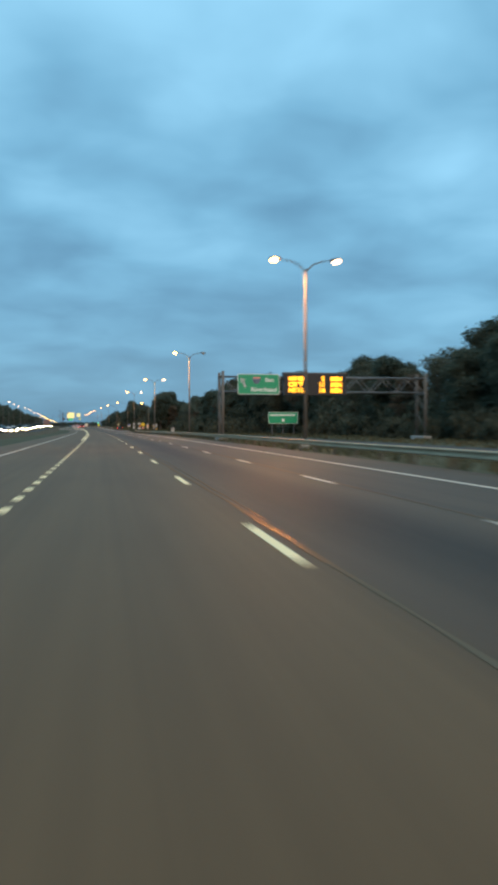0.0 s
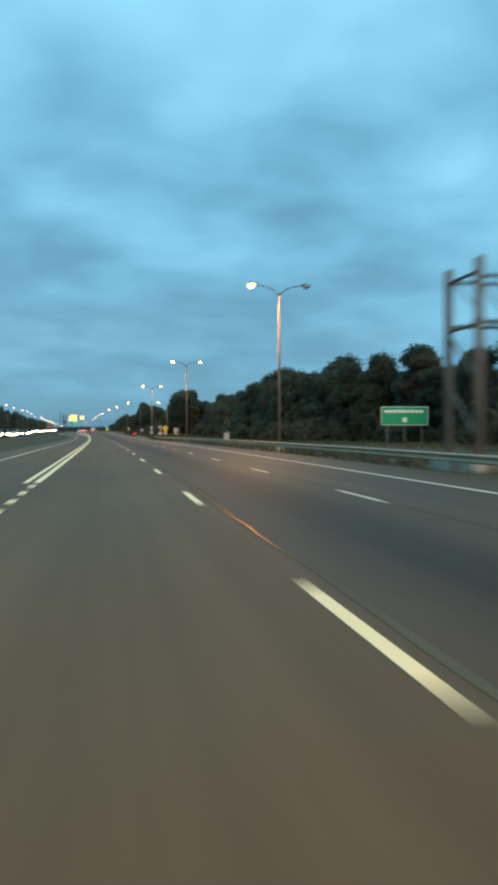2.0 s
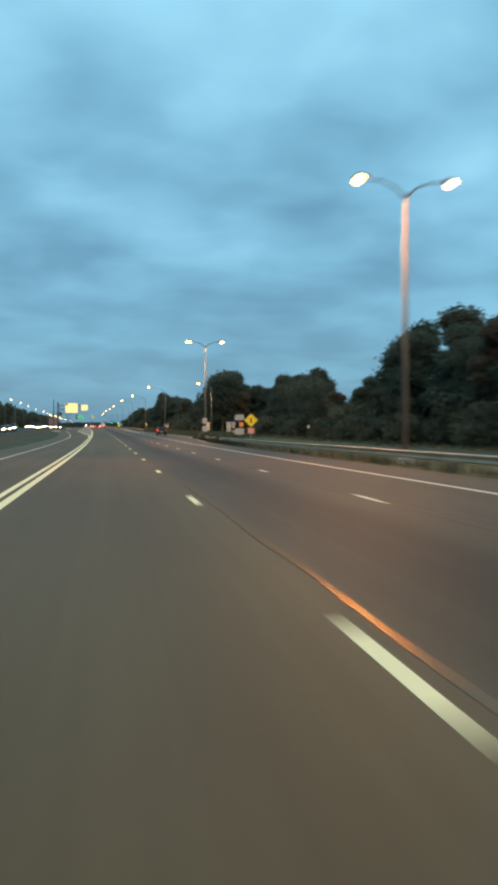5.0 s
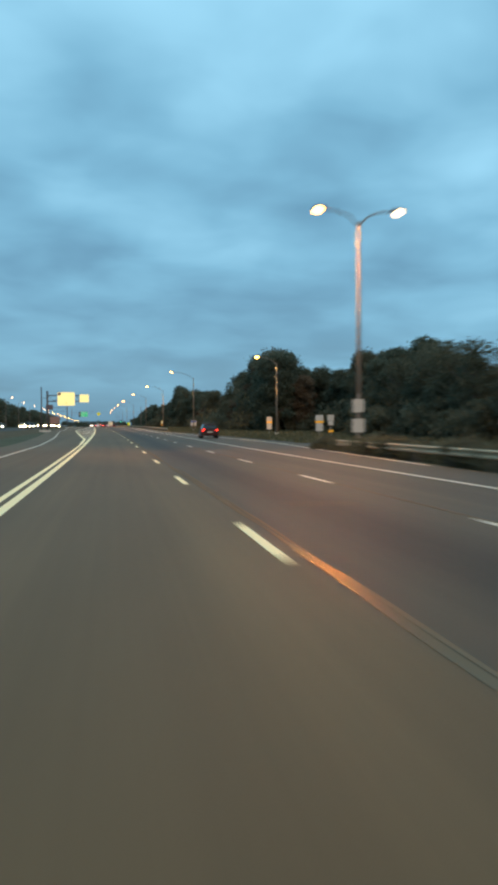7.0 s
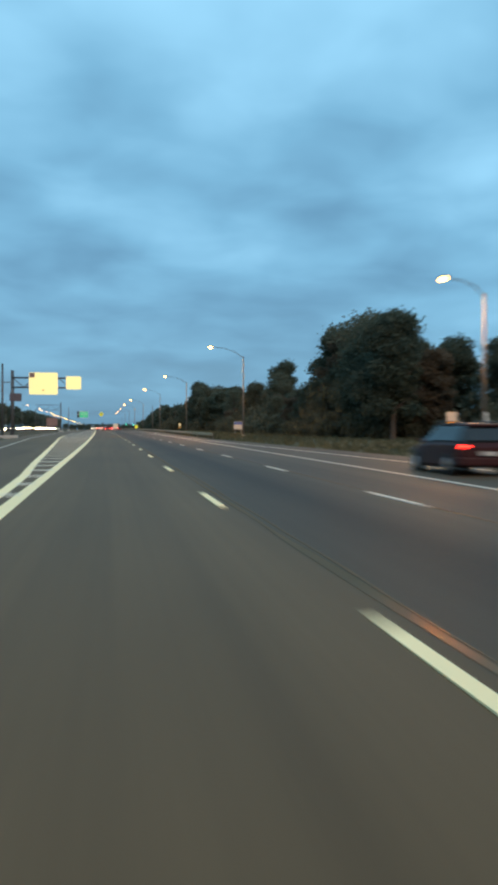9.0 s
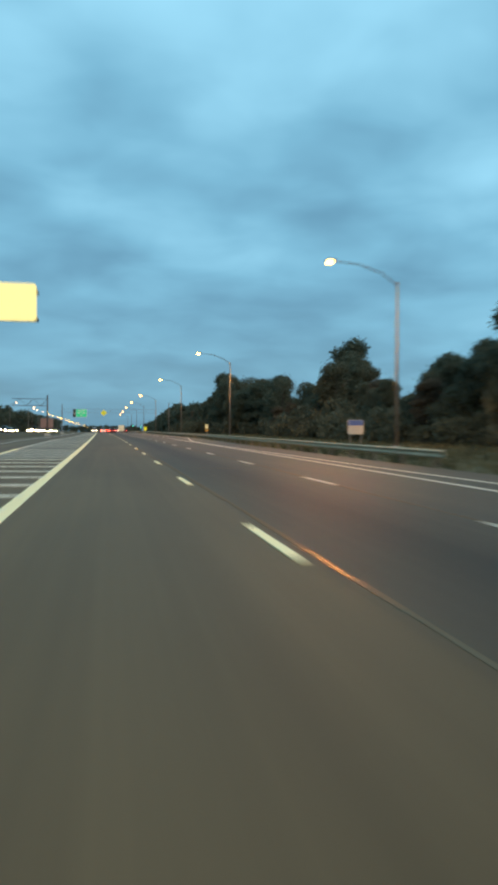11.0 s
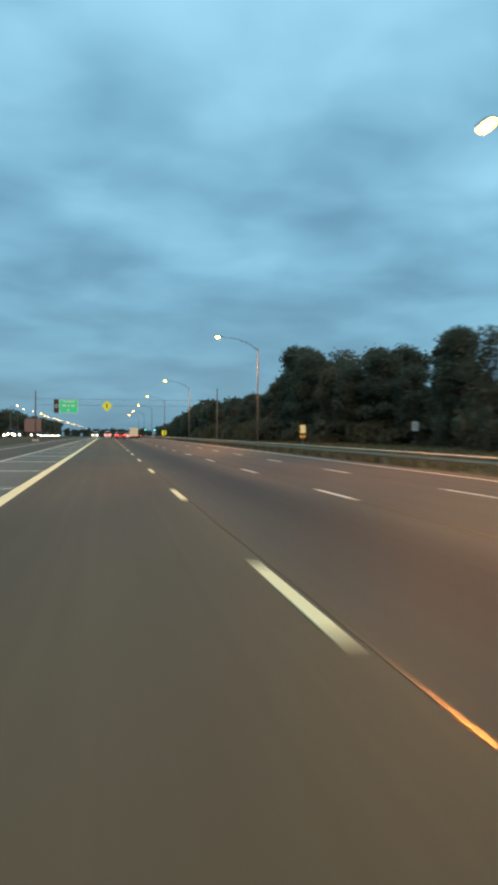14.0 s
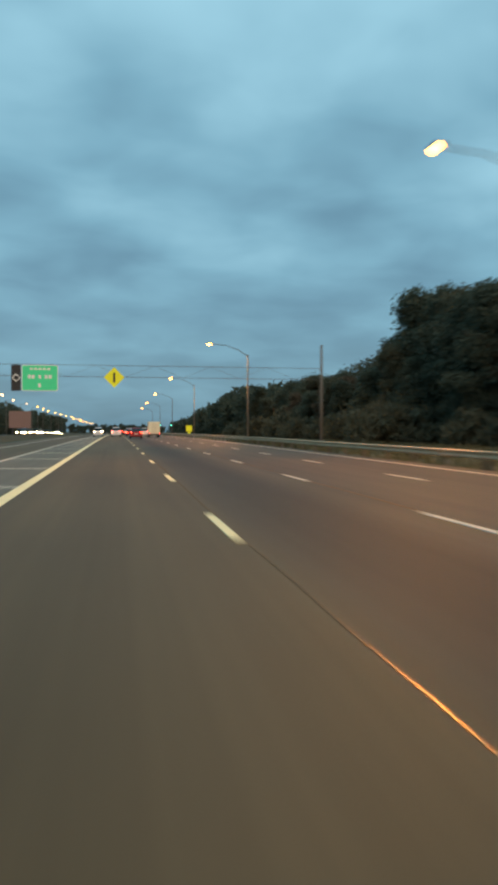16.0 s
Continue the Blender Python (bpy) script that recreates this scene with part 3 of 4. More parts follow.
# ---- median: a low grassed bank ----
bm = bmesh.new()
rows = []
for s in steps(-300, 1300, 6.0):
    rows.append([bm.verts.new(at(s, u, h * (1 + 0.3 * noise.noise(Vector((s * 0.07, u * 0.3, 1.7))))) ) for u, h in ((-18.6, -0.12), (-17.4, 0.16), (-16.2, 0.42), (-15.0, 0.50), (-13.9, 0.36), (-12.8, 0.12), (-11.9, -0.12))])
for a, b in zip(rows, rows[1:]):
    for c in range(6):
        bm.faces.new((a[c], a[c + 1], b[c + 1], b[c]))
tagged(part("median_bank", bm, EARTH, smooth=True), "low bank of dry brown grass between the carriageways", "grass bank", kind="structure")


# ---- signs ----
def lettering(text, size, mat, parent, x, y, z, name="legend", bold=0.0):
    cu = bpy.data.curves.new(name, "FONT")
    cu.body, cu.size, cu.extrude, cu.offset, cu.align_x, cu.align_y = text, size, 0.003, bold, "CENTER", "CENTER"
    tmp = bpy.data.objects.new(name, cu)
    me = bpy.data.meshes.new_from_object(tmp)
    bpy.data.objects.remove(tmp)
    me.materials.append(mat)
    ob = part(name, me, None, parent)
    ob.matrix_local = pose(x, y, z, 90, 0, 0)
    return ob


def sheet(parent, name, w, h, mat, x=0.0, y=0.0, z=0.0, corner=0.06, diamond=False, t=0.012, label=""):
    return part(name, moved(plate(w, h, t, corner, diamond), x, y, z), mat, parent, label)


def bars(parent, spots, mat, y, name="legend_bar"):
    """Plain bars in place of writing: x, z, width, height of each."""
    for x, z, w, h in spots:
        part(name, boxed(x - w / 2, x + w / 2, y - 0.004, y + 0.004, z - h / 2, z + h / 2), mat, parent)


def board_sign(m, w, h, face, label, spots=(), rim=SIGN_WHITE, back=SIGN_BACK, category="road sign", group="", hang=0.0):
    e = put("road_sign", m, label, category, group)
    sheet(e, "backing", w - 0.1, h - 0.1, back, y=0.03, t=0.03)
    sheet(e, "border", w, h, rim, corner=min(0.14, h * 0.15))
    sheet(e, "panel", w - 0.12, h - 0.12, face, y=-0.010, corner=min(0.11, h * 0.13))
    bars(e, spots, rim, -0.020)
    for x in (-w * 0.3, w * 0.3) if hang else ():
        part("bracket", boxed(x - 0.05, x + 0.05, 0.03, hang, -h * 0.42, h * 0.48), STEEL, e)
    return e


def post_sign(m, plates, label, height, post_xs=(0.0,), group="", category="road sign"):
    """plates: kind of each, with x, z, width, height and colour."""
    e = put("road_sign", m, label, category, group)
    for x in post_xs:
        part("post", boxed(x - 0.035, x + 0.035, 0.02, 0.075, -0.3, height), STEEL, e)
    for i, (x, z, w, h, mat, diamond) in enumerate(plates):
        sheet(e, "plate", w, h, mat, x, -0.004 * i, z, 0.05, diamond)
        if diamond:
            part("symbol", boxed(x - w * 0.07, x + w * 0.07, -0.030, -0.022, z - h * 0.28, z + h * 0.22), SIGN_BLACK, e)
        elif w > 0.5 and mat in (SIGN_WHITE, SIGN_PALE, SIGN_PINK):
            bars(e, [(x, z + h * 0.18, w * 0.62, h * 0.08), (x, z - h * 0.12, w * 0.48, h * 0.08)], SIGN_GREY, -0.022 - 0.004 * i)
    return e


# sign gantry over the slip road
def truss(parent, x0, x1, ys, zs, r, mat, step=1.5):
    for y in ys:
        for z in zs:
            part("chord", tubed((x0, y, z), (x1, y, z), r, r, 8), mat, parent, smooth=True)
    n = int(round(abs(x1 - x0) / step))
    k = 0
    for i in range(n):
        a, b = x0 + (x1 - x0) * i / n, x0 + (x1 - x0) * (i + 1) / n
        lo, hi = zs[0], zs[-1]
        for y in ys:
            part("brace", tubed((a, y, lo if k % 2 else hi), (b, y, hi if k % 2 else lo), r * 0.5, r * 0.5, 6), mat, parent)
        k += 1


gantry = put("sign_gantry", place(96.85, 13.36), "grey steel truss gantry with two braced towers", "gantry")
for x in (0.0, 24.1):
    part("footing", boxed(x - 0.5, x + 0.5, -2.0, 2.0, -0.5, 0.35, bevel=0.04), CONC, gantry)
    for y in (-1.38, 1.38):
        part("tower_leg", tubed((x, y, 0.3), (x, y, 7.7), 0.17, 0.17, 14), POLE, gantry, smooth=True)
    for z0, z1 in ((1.0, 3.2), (3.2, 5.2)):
        part("tower_brace", tubed((x, -1.38, z0), (x, 1.38, z1), 0.06, 0.06, 8), POLE, gantry)
    part("tower_brace", tubed((x, -1.38, 5.3), (x, 1.38, 5.3), 0.07, 0.07, 8), POLE, gantry)
    part("tower_brace", tubed((x, -1.38, 7.2), (x, 1.38, 7.2), 0.07, 0.07, 8), POLE, gantry)
truss(gantry, 0.0, 24.1, (-0.85, 0.85), (5.45, 7.15), 0.075, STEEL, 1.6)

guide = board_sign(place(95.2, 17.42, 6.24), 4.80, 2.30, SIGN_GREEN, "green overhead guide sign with a white border, arrow and route shield", hang=0.86)
lettering("Riverhead", 0.74, SIGN_WHITE, guide, 0.60, -0.024, -0.62, bold=0.012)
lettering("East", 0.62, SIGN_WHITE, guide, 1.25, -0.024, 0.48, bold=0.010)
bm = bmesh.new()
ring = [(-0.42, 0.36), (0.42, 0.36), (0.46, 0.05), (0.30, -0.30), (0.0, -0.46), (-0.30, -0.30), (-0.46, 0.05)]
vs = [bm.verts.new((x - 0.25, -0.022, z + 0.45)) for x, z in ring]
bm.faces.new(vs)
bmesh.ops.solidify(bm, geom=bm.faces[:], thickness=0.006)
part("shield", bm, SHIELD_BLUE, guide, "faded blue route shield")
part("shield_band", boxed(-0.64, 0.14, -0.036, -0.030, 0.62, 0.80), SIGN_PINK, guide, "red band of the shield")
bm = bmesh.new()
vs = [bm.verts.new((x - 1.75, -0.022, z + 0.15)) for x, z in ((-0.34, 0.56), (0.26, 0.36), (0.10, 0.22), (0.34, -0.50), (0.10, -0.58), (-0.12, 0.10), (-0.32, -0.04))]
bm.faces.new(vs)
bmesh.ops.solidify(bm, geom=bm.faces[:], thickness=0.006)
part("arrow", bm, SIGN_WHITE, guide, "white arrow")

board = put("message_board", place(94.9, 23.95, 6.25), "black electronic message board with amber lit writing", "message board")
part("cabinet", boxed(-3.65, 3.65, 0.0, 0.9, -1.25, 1.25, bevel=0.04), SIGN_BLACK, board)
part("frame", boxed(-3.75, 3.75, 0.05, 0.85, 1.25, 1.36), DARK_STEEL, board)
for row, (route, minutes) in enumerate((("NY454", "5"), ("CR97", "11"), ("NY112", "14"))):
    z = 0.62 - 0.66 * row
    lettering(route, 0.72, LED_AMBER, board, -2.08 if row != 1 else -2.30, -0.012, z, "led_word", 0.022)
    lettering(minutes, 0.72, LED_AMBER, board, 0.92 if row == 0 else 0.76, -0.012, z, "led_word", 0.022)
    lettering("MIN", 0.72, LED_AMBER, board, 2.48, -0.012, z, "led_word", 0.022)

guide2 = board_sign(place(163.4, 35.75, 3.26), 5.95, 2.25, SIGN_GREEN, "green roadside guide sign with a white border on three posts",
                    [(-2.3 + 0.55 * k, 0.55, 0.42, 0.34) for k in range(9)] + [(0.0, -0.45, 0.5, 0.55)])
for x in (-2.2, 0.0, 2.2):
    part("post", boxed(x - 0.08, x + 0.08, 0.06, 0.2, -3.6, 0.9), DARK_STEEL, guide2)

# cantilever with two lit panels over the buffer
cant = put("sign_cantilever", place(403.6, -11.1), "dark steel cantilever gantry on a single post", "gantry")
part("footing", boxed(-1.6, 0.6, -0.6, 0.6, -0.5, 0.3, bevel=0.04), CONC, cant)
part("post", tubed((0, 0, 0.2), (0, 0, 8.0), 0.24, 0.19, 14), DARK_STEEL, cant, smooth=True)
part("mast", tubed((-1.15, 0, 0.2), (-1.15, 0, 8.8), 0.15, 0.11, 12), DARK_STEEL, cant, smooth=True)
part("mast_tie", tubed((-1.15, 0, 6.6), (0, 0, 6.6), 0.05, 0.05, 8), DARK_STEEL, cant)
truss(cant, 0.0, 8.0, (-0.35, 0.35), (6.0, 7.15), 0.08, DARK_STEEL, 1.3)
lit = board_sign(place(402.5, -7.45, 6.43), 3.30, 2.60, SIGN_LIT, "large pale yellow lit overhead sign panel", [], SIGN_LIT, hang=0.80)
part("corner_plate", boxed(-1.6, -1.0, -0.05, -0.03, 0.7, 1.25), SIGN_TAN, lit)
part("legend_bar", boxed(-0.12, 0.12, -0.05, -0.03, -0.85, -0.72), SIGN_BLACK, lit)
board_sign(place(402.5, -3.95, 6.55), 1.75, 1.55, SIGN_LIT, "smaller pale yellow lit overhead sign panel", [], SIGN_LIT, hang=0.80)
board_sign(place(403.2, -10.7, 4.8), 1.4, 0.95, SIGN_MAUVE, "small dull mauve sign fixed to a gantry post", [], SIGN_MAUVE)

cant2 = put("sign_cantilever", place(545.0, -11.5), "dark steel cantilever gantry facing the opposite road", "gantry")
part("footing", boxed(-0.6, 0.6, -0.6, 0.6, -0.5, 0.3, bevel=0.04), CONC, cant2)
part("post", tubed((0, 0, 0.2), (0, 0, 8.2), 0.20, 0.15, 14), DARK_STEEL, cant2, smooth=True)
truss(cant2, 0.0, -7.0, (-0.35, 0.35), (6.0, 7.4), 0.045, DARK_STEEL, 1.5)

# span over the road with a guide sign and a warning diamond
span = put("sign_span", place(610.0, 0.0), "thin steel truss spanning the road between two poles", "gantry")
for x, h in ((-11.4, 8.2), (18.6, 9.0)):
    part("footing", boxed(x - 0.5, x + 0.5, -0.5, 0.5, -0.5, 0.25, bevel=0.04), CONC, span)
    part("pole", tubed((x, 0, 0.2), (x, 0, h), 0.15, 0.10, 12), POLE, span, smooth=True)
truss(span, -11.4, 18.6, (0.0,), (5.9, 6.9), 0.020, POLE, 2.5)
hov = board_sign(place(609.0, -6.05, 5.68), 3.0, 2.20, SIGN_GREEN_LIT, "green overhead guide sign with a dark side panel",
                 [(-0.70 + 0.36 * k, 0.76, 0.26, 0.17) for k in range(5)] + [(x, 0.10, w, 0.30) for x, w in ((-0.86, 0.22), (-0.56, 0.26), (0.0, 0.20), (0.52, 0.22), (0.84, 0.28))] + [(-0.02, -0.62, 0.22, 0.34)], hang=1.02)
side = sheet(hov, "side_panel", 0.80, 2.20, SIGN_BLACK, x=-1.95, y=0.0, label="black side panel")
sheet(hov, "diamond", 0.50, 0.50, SIGN_WHITE, x=-1.95, y=-0.012, diamond=True)
sheet(hov, "diamond_middle", 0.36, 0.36, SIGN_BLACK, x=-1.95, y=-0.020, diamond=True)
dia = put("road_sign", place(609.2, 0.15, 5.82), "yellow warning diamond hanging from the span", "road sign")
sheet(dia, "panel", 1.25, 1.25, SIGN_YELLOW_LIT, diamond=True, corner=0.1)
part("symbol", boxed(-0.09, 0.09, -0.02, -0.010, -0.42, 0.38), SIGN_BLACK, dia)
part("bracket", boxed(-0.05, 0.05, 0.01, 0.8, 0.1, 0.9), DARK_STEEL, dia)

# small roadside signs
post_sign(place(245.2, 13.7), [(0, 2.35, 0.92, 0.92, SIGN_YELLOW, True), (0, 1.35, 0.62, 0.52, SIGN_PINK, False)], "yellow warning diamond over a pale plate on a steel post", 3.0)
post_sign(place(245.6, 12.65), [(0, 2.62, 0.90, 0.52, SIGN_PALE, False), (0.2, 1.95, 0.40, 0.40, SIGN_ORANGE, False), (0, 1.28, 0.90, 0.58, SIGN_PALE, False)], "white plates and an orange square on a steel post", 3.0)
post_sign(place(276.0, 12.98, 0, 0), [(0, 2.50, 0.60, 0.70, SIGN_PALE, False), (0, 1.45, 0.66, 0.72, SIGN_PALE, False)], "two white plates on a post beside a lamp", 3.1)
for s, u, z, w, h, mat, mat2, label in (
        (382.8, 38.9, 2.5, 0.9, 1.1, SIGN_WHITE, SIGN_BLACK, "white plate on a dark post by the trees"),
        (571.5, 39.4, 2.5, 0.9, 1.2, SIGN_WHITE, SIGN_BLACK, "white plate on a post by the trees"),
        (229.8, 34.2, 1.6, 0.5, 0.5, SIGN_ORANGE, SIGN_BLACK, "small orange plate on a post by the trees")):
    post_sign(place(s, u), [(0, z, w, h, mat, False), (0, z - h / 2 - 0.28, w * 0.95, 0.42, mat2, False)], label, z + h / 2)
post_sign(place(573.5, 25.0), [(0, 2.03, 0.74, 1.05, SIGN_CREAM, False), (-0.22, 1.08, 0.28, 0.30, SIGN_AMBER, False), (0.22, 1.08, 0.28, 0.30, SIGN_AMBER, False)], "cream plate over two small amber markers on a post", 2.5)
BANDED = "dull grey roadside marker panel with an orange-yellow band"
for s, u, w in ((356.8, 24.0, 0.85), (328.0, 24.2, 0.95)):
    post_sign(place(s, u), [(0, 2.20, w * 0.94, 0.66, SIGN_PALE if s > 340 else SIGN_GREY, False), (0, 1.73, w, 0.26, SIGN_AMBER, False), (0, 1.12, w * 0.9, 0.92, SIGN_GREY, False)], BANDED, 2.5, group="marker panels")
post_sign(place(324.1, 24.5), [(0, 2.20, 0.74, 0.66, SIGN_PALE, False), (0, 1.60, 0.58, 0.46, SIGN_GREY, False), (-0.16, 0.70, 0.26, 0.28, SIGN_AMBER, False), (0.16, 0.70, 0.26, 0.28, SIGN_AMBER, False)], "pale plate over two small yellow markers on a post", 2.5)
post_sign(place(346.0, 34.3), [(0, 1.75, 0.42, 0.55, SIGN_GREY, False)], "small grey plate on a post by the trees", 2.0)
post_sign(place(300.0, 33.0), [(0, 1.7, 0.4, 0.5, SIGN_WHITE, False)], "small white plate on a post by the trees", 2.0)
post_sign(place(762.0, 19.6), [(0, 1.9, 1.6, 1.6, SIGN_YELLOW_LIT, False), (0, 0.8, 0.8, 0.5, SIGN_YELLOW_LIT, False)], "bright yellow plate on a post", 2.6)
pale_sign = post_sign(place(440.2, 22.0), [(0, 1.6, 1.45, 1.30, SIGN_PALE, False)], "pale roadside sign with a blue band along its top", 2.3, (-0.5, 0.5))
sheet(pale_sign, "band", 1.36, 0.46, SIGN_BLUE, 0, -0.03, 1.98)

cab = put("utility_cabinet", place(162.2, 13.9), "pale grey utility cabinet behind the guardrail", "cabinet")
part("plinth", boxed(-0.36, 0.36, -0.30, 0.30, -0.3, 0.40, bevel=0.02), CONC, cab)
part("body", boxed(-0.29, 0.29, -0.24, 0.24, 0.40, 1.30, bevel=0.02), CONC, cab)
door = part("door", boxed(-0.25, 0.25, -0.255, -0.242, 0.46, 1.24, bevel=0.004), CONC, cab)
part("handle", boxed(0.15, 0.18, -0.275, -0.255, 0.80, 0.94, bevel=0.004), STEEL, door)
part("cap", boxed(-0.33, 0.33, -0.28, 0.28, 1.30, 1.35, bevel=0.01), STEEL, cab)
part("vent", tubed((0.10, 0, 1.34), (0.10, 0, 1.72), 0.07, 0.03, 10), STEEL, cab)

bill = put("billboard", place(772.0, -25.6), "tan billboard on two steel posts", "billboard")
part("panel", boxed(-2.9, 2.9, 0.0, 0.25, 1.9, 6.5, bevel=0.04), SIGN_TAN, bill)
for x in (-1.9, 1.9):
    part("post", tubed((x, 0.35, -0.3), (x, 0.35, 6.0), 0.18, 0.18, 10), DARK_STEEL, bill)


# ---- signals and far lamps ----
def traffic_signal(m, label):
    e = put("traffic_signal", m, label, "traffic light", "signals at the far junction")
    part("pole", tubed((0, 0.2, -0.2), (0, 0.2, 5.4), 0.11, 0.09, 10), DARK_STEEL, e)
    part("housing", boxed(-0.2, 0.2, -0.12, 0.12, 4.0, 5.2, bevel=0.03), SIGN_BLACK, e)
    for i, z in enumerate((4.95, 4.6, 4.25)):
        part("lens", tubed((0, -0.13, z), (0, -0.17, z), 0.24 if i == 2 else 0.13, 0.24 if i == 2 else 0.13, 12), GREEN_LAMP if i == 2 else SIGN_BLACK, e)


for s, u in ((915, 19.5), (917, 24.5), (930, -50.0)):
    traffic_signal(place(s, u), "dark traffic light showing green")


def small_lamp(m, lens, label, group):
    e = put("street_lamp", m, label, "street lamp", group)
    part("pole", tubed((0, 0, -0.2), (0, 0, 11.6), 0.11, 0.07, 8), POLE, e)
    part("arm", bent(bmesh.new(), [(0, 0, 11.3), (1.0, 0, 11.8), (2.2, 0, 12.0)], [0.045, 0.04, 0.035], 6), POLE, e)
    lamp_head(e, 1, 2.2, 12.0, lens)
    return e


far_lamp = small_lamp(place(275, -38.5), YELLOW_LAMP, "slim street lamp with a lit yellow head beyond the opposite road", "lamps of the opposite road")
white_lamp = small_lamp(place(240, -38.5), SODIUM_SIDE, "slim street lamp with a lit white head beyond the opposite road", "lamps of the opposite road")
for k, s in enumerate(list(range(325, 560, 50)) + list(range(575, 800, 73)) + list(range(800, 1500, 36)) + list(range(1500, 2700, 73))):
    copy_thing(white_lamp if s < 900 else far_lamp, place(s, -36.5 + 0.8 * math.sin(k * 1.7)))


# ---- cars ----
def loft(sections):
    """Rings of (y, half width below, half width above, z below, z above), joined from back to front."""
    bm = bmesh.new()
    rows = []
    for y, wb, wt, zb, zt in sections:
        c = 0.12 * (zt - zb)
        rows.append([bm.verts.new(p) for p in ((-wb * 0.94, y, zb), (wb * 0.94, y, zb), (wb, y, zb + c), (wt, y, zt - c), (wt * 0.90, y, zt), (-wt * 0.90, y, zt), (-wt, y, zt - c), (-wb, y, zb + c))])
    for a, b in zip(rows, rows[1:]):
        for i in range(8):
            bm.faces.new((a[i], a[(i + 1) % 8], b[(i + 1) % 8], b[i]))
    bm.faces.new(rows[0][::-1]), bm.faces.new(rows[-1])
    bmesh.ops.recalc_face_normals(bm, faces=bm.faces)
    return bm


def car(m, paint, label, tall=1.0, group="", front=HEADLIGHT, rear=TAILLIGHT, boxy=False):
    e = put("car", m, label, "car", group)
    k = tall
    part("body", loft([(-2.32, 0.78, 0.76, 0.42, 0.86 * k), (-2.22, 0.90, 0.88, 0.30, 1.00 * k), (-1.2, 0.93, 0.90, 0.22, 1.03 * k), (0.6, 0.93, 0.89, 0.22, 1.00 * k), (1.7, 0.91, 0.84, 0.25, 0.90 * k), (2.25, 0.84, 0.74, 0.30, 0.74 * k), (2.34, 0.70, 0.66, 0.40, 0.62 * k)]), paint, e, smooth=False)
    back = -2.20 if boxy else -2.05
    slope = -1.98 if boxy else -1.55
    part("window_band", loft([(back, 0.78, 0.66, 1.00 * k, 1.08 * k), (slope, 0.82, 0.66, 1.00 * k, 1.52 * k), (0.1, 0.82, 0.68, 1.00 * k, 1.56 * k), (1.15, 0.80, 0.70, 0.97 * k, 1.02 * k)]), CAR_GLASS, e, "dark tinted windows")
    part("roof", loft([(slope - 0.10, 0.60, 0.56, 1.50 * k, 1.56 * k), (-0.9, 0.66, 0.62, 1.53 * k, 1.62 * k), (0.0, 0.66, 0.60, 1.53 * k, 1.60 * k), (0.25, 0.58, 0.54, 1.48 * k, 1.53 * k)]), paint, e)
    part("bumper", boxed(-0.88, 0.88, -2.42, -2.2, 0.32, 0.56, bevel=0.05), paint, e)
    for sx in (-1, 1):
        for y in (-1.42, 1.42):
            t = part("wheel", tubed((sx * 0.70, y, 0.34), (sx * 0.95, y, 0.34), 0.34, 0.34, 16), RUBBER, e)
            part("rim", tubed((sx * 0.94, y, 0.34), (sx * 0.965, y, 0.34), 0.21, 0.19, 12), RIM, t)
        part("tail_light", boxed(sx * 0.71 - 0.10, sx * 0.71 + 0.10, -2.30, -2.12, 0.79 * k, 0.93 * k, bevel=0.03), rear, e, "lit tail lamp")
        part("headlight", boxed(sx * 0.62 - 0.18, sx * 0.62 + 0.18, 2.10, 2.31, 0.58 * k, 0.76 * k, bevel=0.03), front, e, "headlamp")
        part("mirror", boxed(sx * 1.0 - 0.08, sx * 1.0 + 0.08, 0.62, 0.78, 0.98 * k, 1.12 * k, bevel=0.02), paint, e)
    part("number_plate", boxed(-0.26, 0.26, -2.445, -2.42, 0.62, 0.74), SIGN_GREY, e)
    return e


shoulder_car = car(place(325.5, 10.90, -0.02, -2.0), CAR_MAROON, "dark maroon estate car on the shoulder, tail lamps lit", 0.99, front=CAR_GLASS, boxy=True)
for sx in (-0.6, 0.6):
    part("roof_rail", tubed((sx, -1.7, 1.63), (sx, 0.0, 1.64), 0.02, 0.02, 6), DARK_STEEL, shoulder_car, "dark roof rail")
oncoming = [car(place(205, -27.5, -0.02, 180), paint, label, tall, "oncoming cars") for paint, label, tall in ((CAR_WHITE, "white oncoming car with bright headlamps", 1.0),)]
kinds = [oncoming[0], car(place(232, -24.0, -0.02, 180), CAR_DARK, "dark oncoming car with bright headlamps", 1.05, "oncoming cars"),
         car(place(262, -30.5, -0.02, 180), CAR_GREY, "grey oncoming car with bright headlamps", 1.0, "oncoming cars"),
         car(place(219, -27.4, -0.02, 180), CAR_DARK, "tall dark oncoming sport utility car with bright headlamps", 1.45, "oncoming cars", boxy=True)]
rng = random.Random(11)
for k in range(36):
    s = 285 + 19 * k + rng.uniform(-4, 4)
    copy_thing(kinds[k % 4], place(s, (-24.0, -27.6, -31.0)[rng.randrange(3)], -0.02, 180))
for k, (s, u) in enumerate(((214, -30.6), (223, -24.1), (239, -27.5), (247, -30.8), (254, -24.0), (268, -27.4), (276, -24.2), (281, -30.7), (292, -27.6), (299, -24.0), (306, -30.9), (318, -27.5), (327, -24.1),
                           (338, -30.6), (345, -27.4), (356, -24.0), (364, -30.8), (373, -27.5), (383, -24.1), (392, -30.7), (401, -27.6), (412, -24.0))):
    copy_thing(kinds[(k * 3) % 4], place(s, u, -0.02, 180))
queue = car(place(666, 3.3), CAR_RED, "red car ahead with lit tail lamps", 1.0, "cars ahead", rear=BRAKELIGHT)
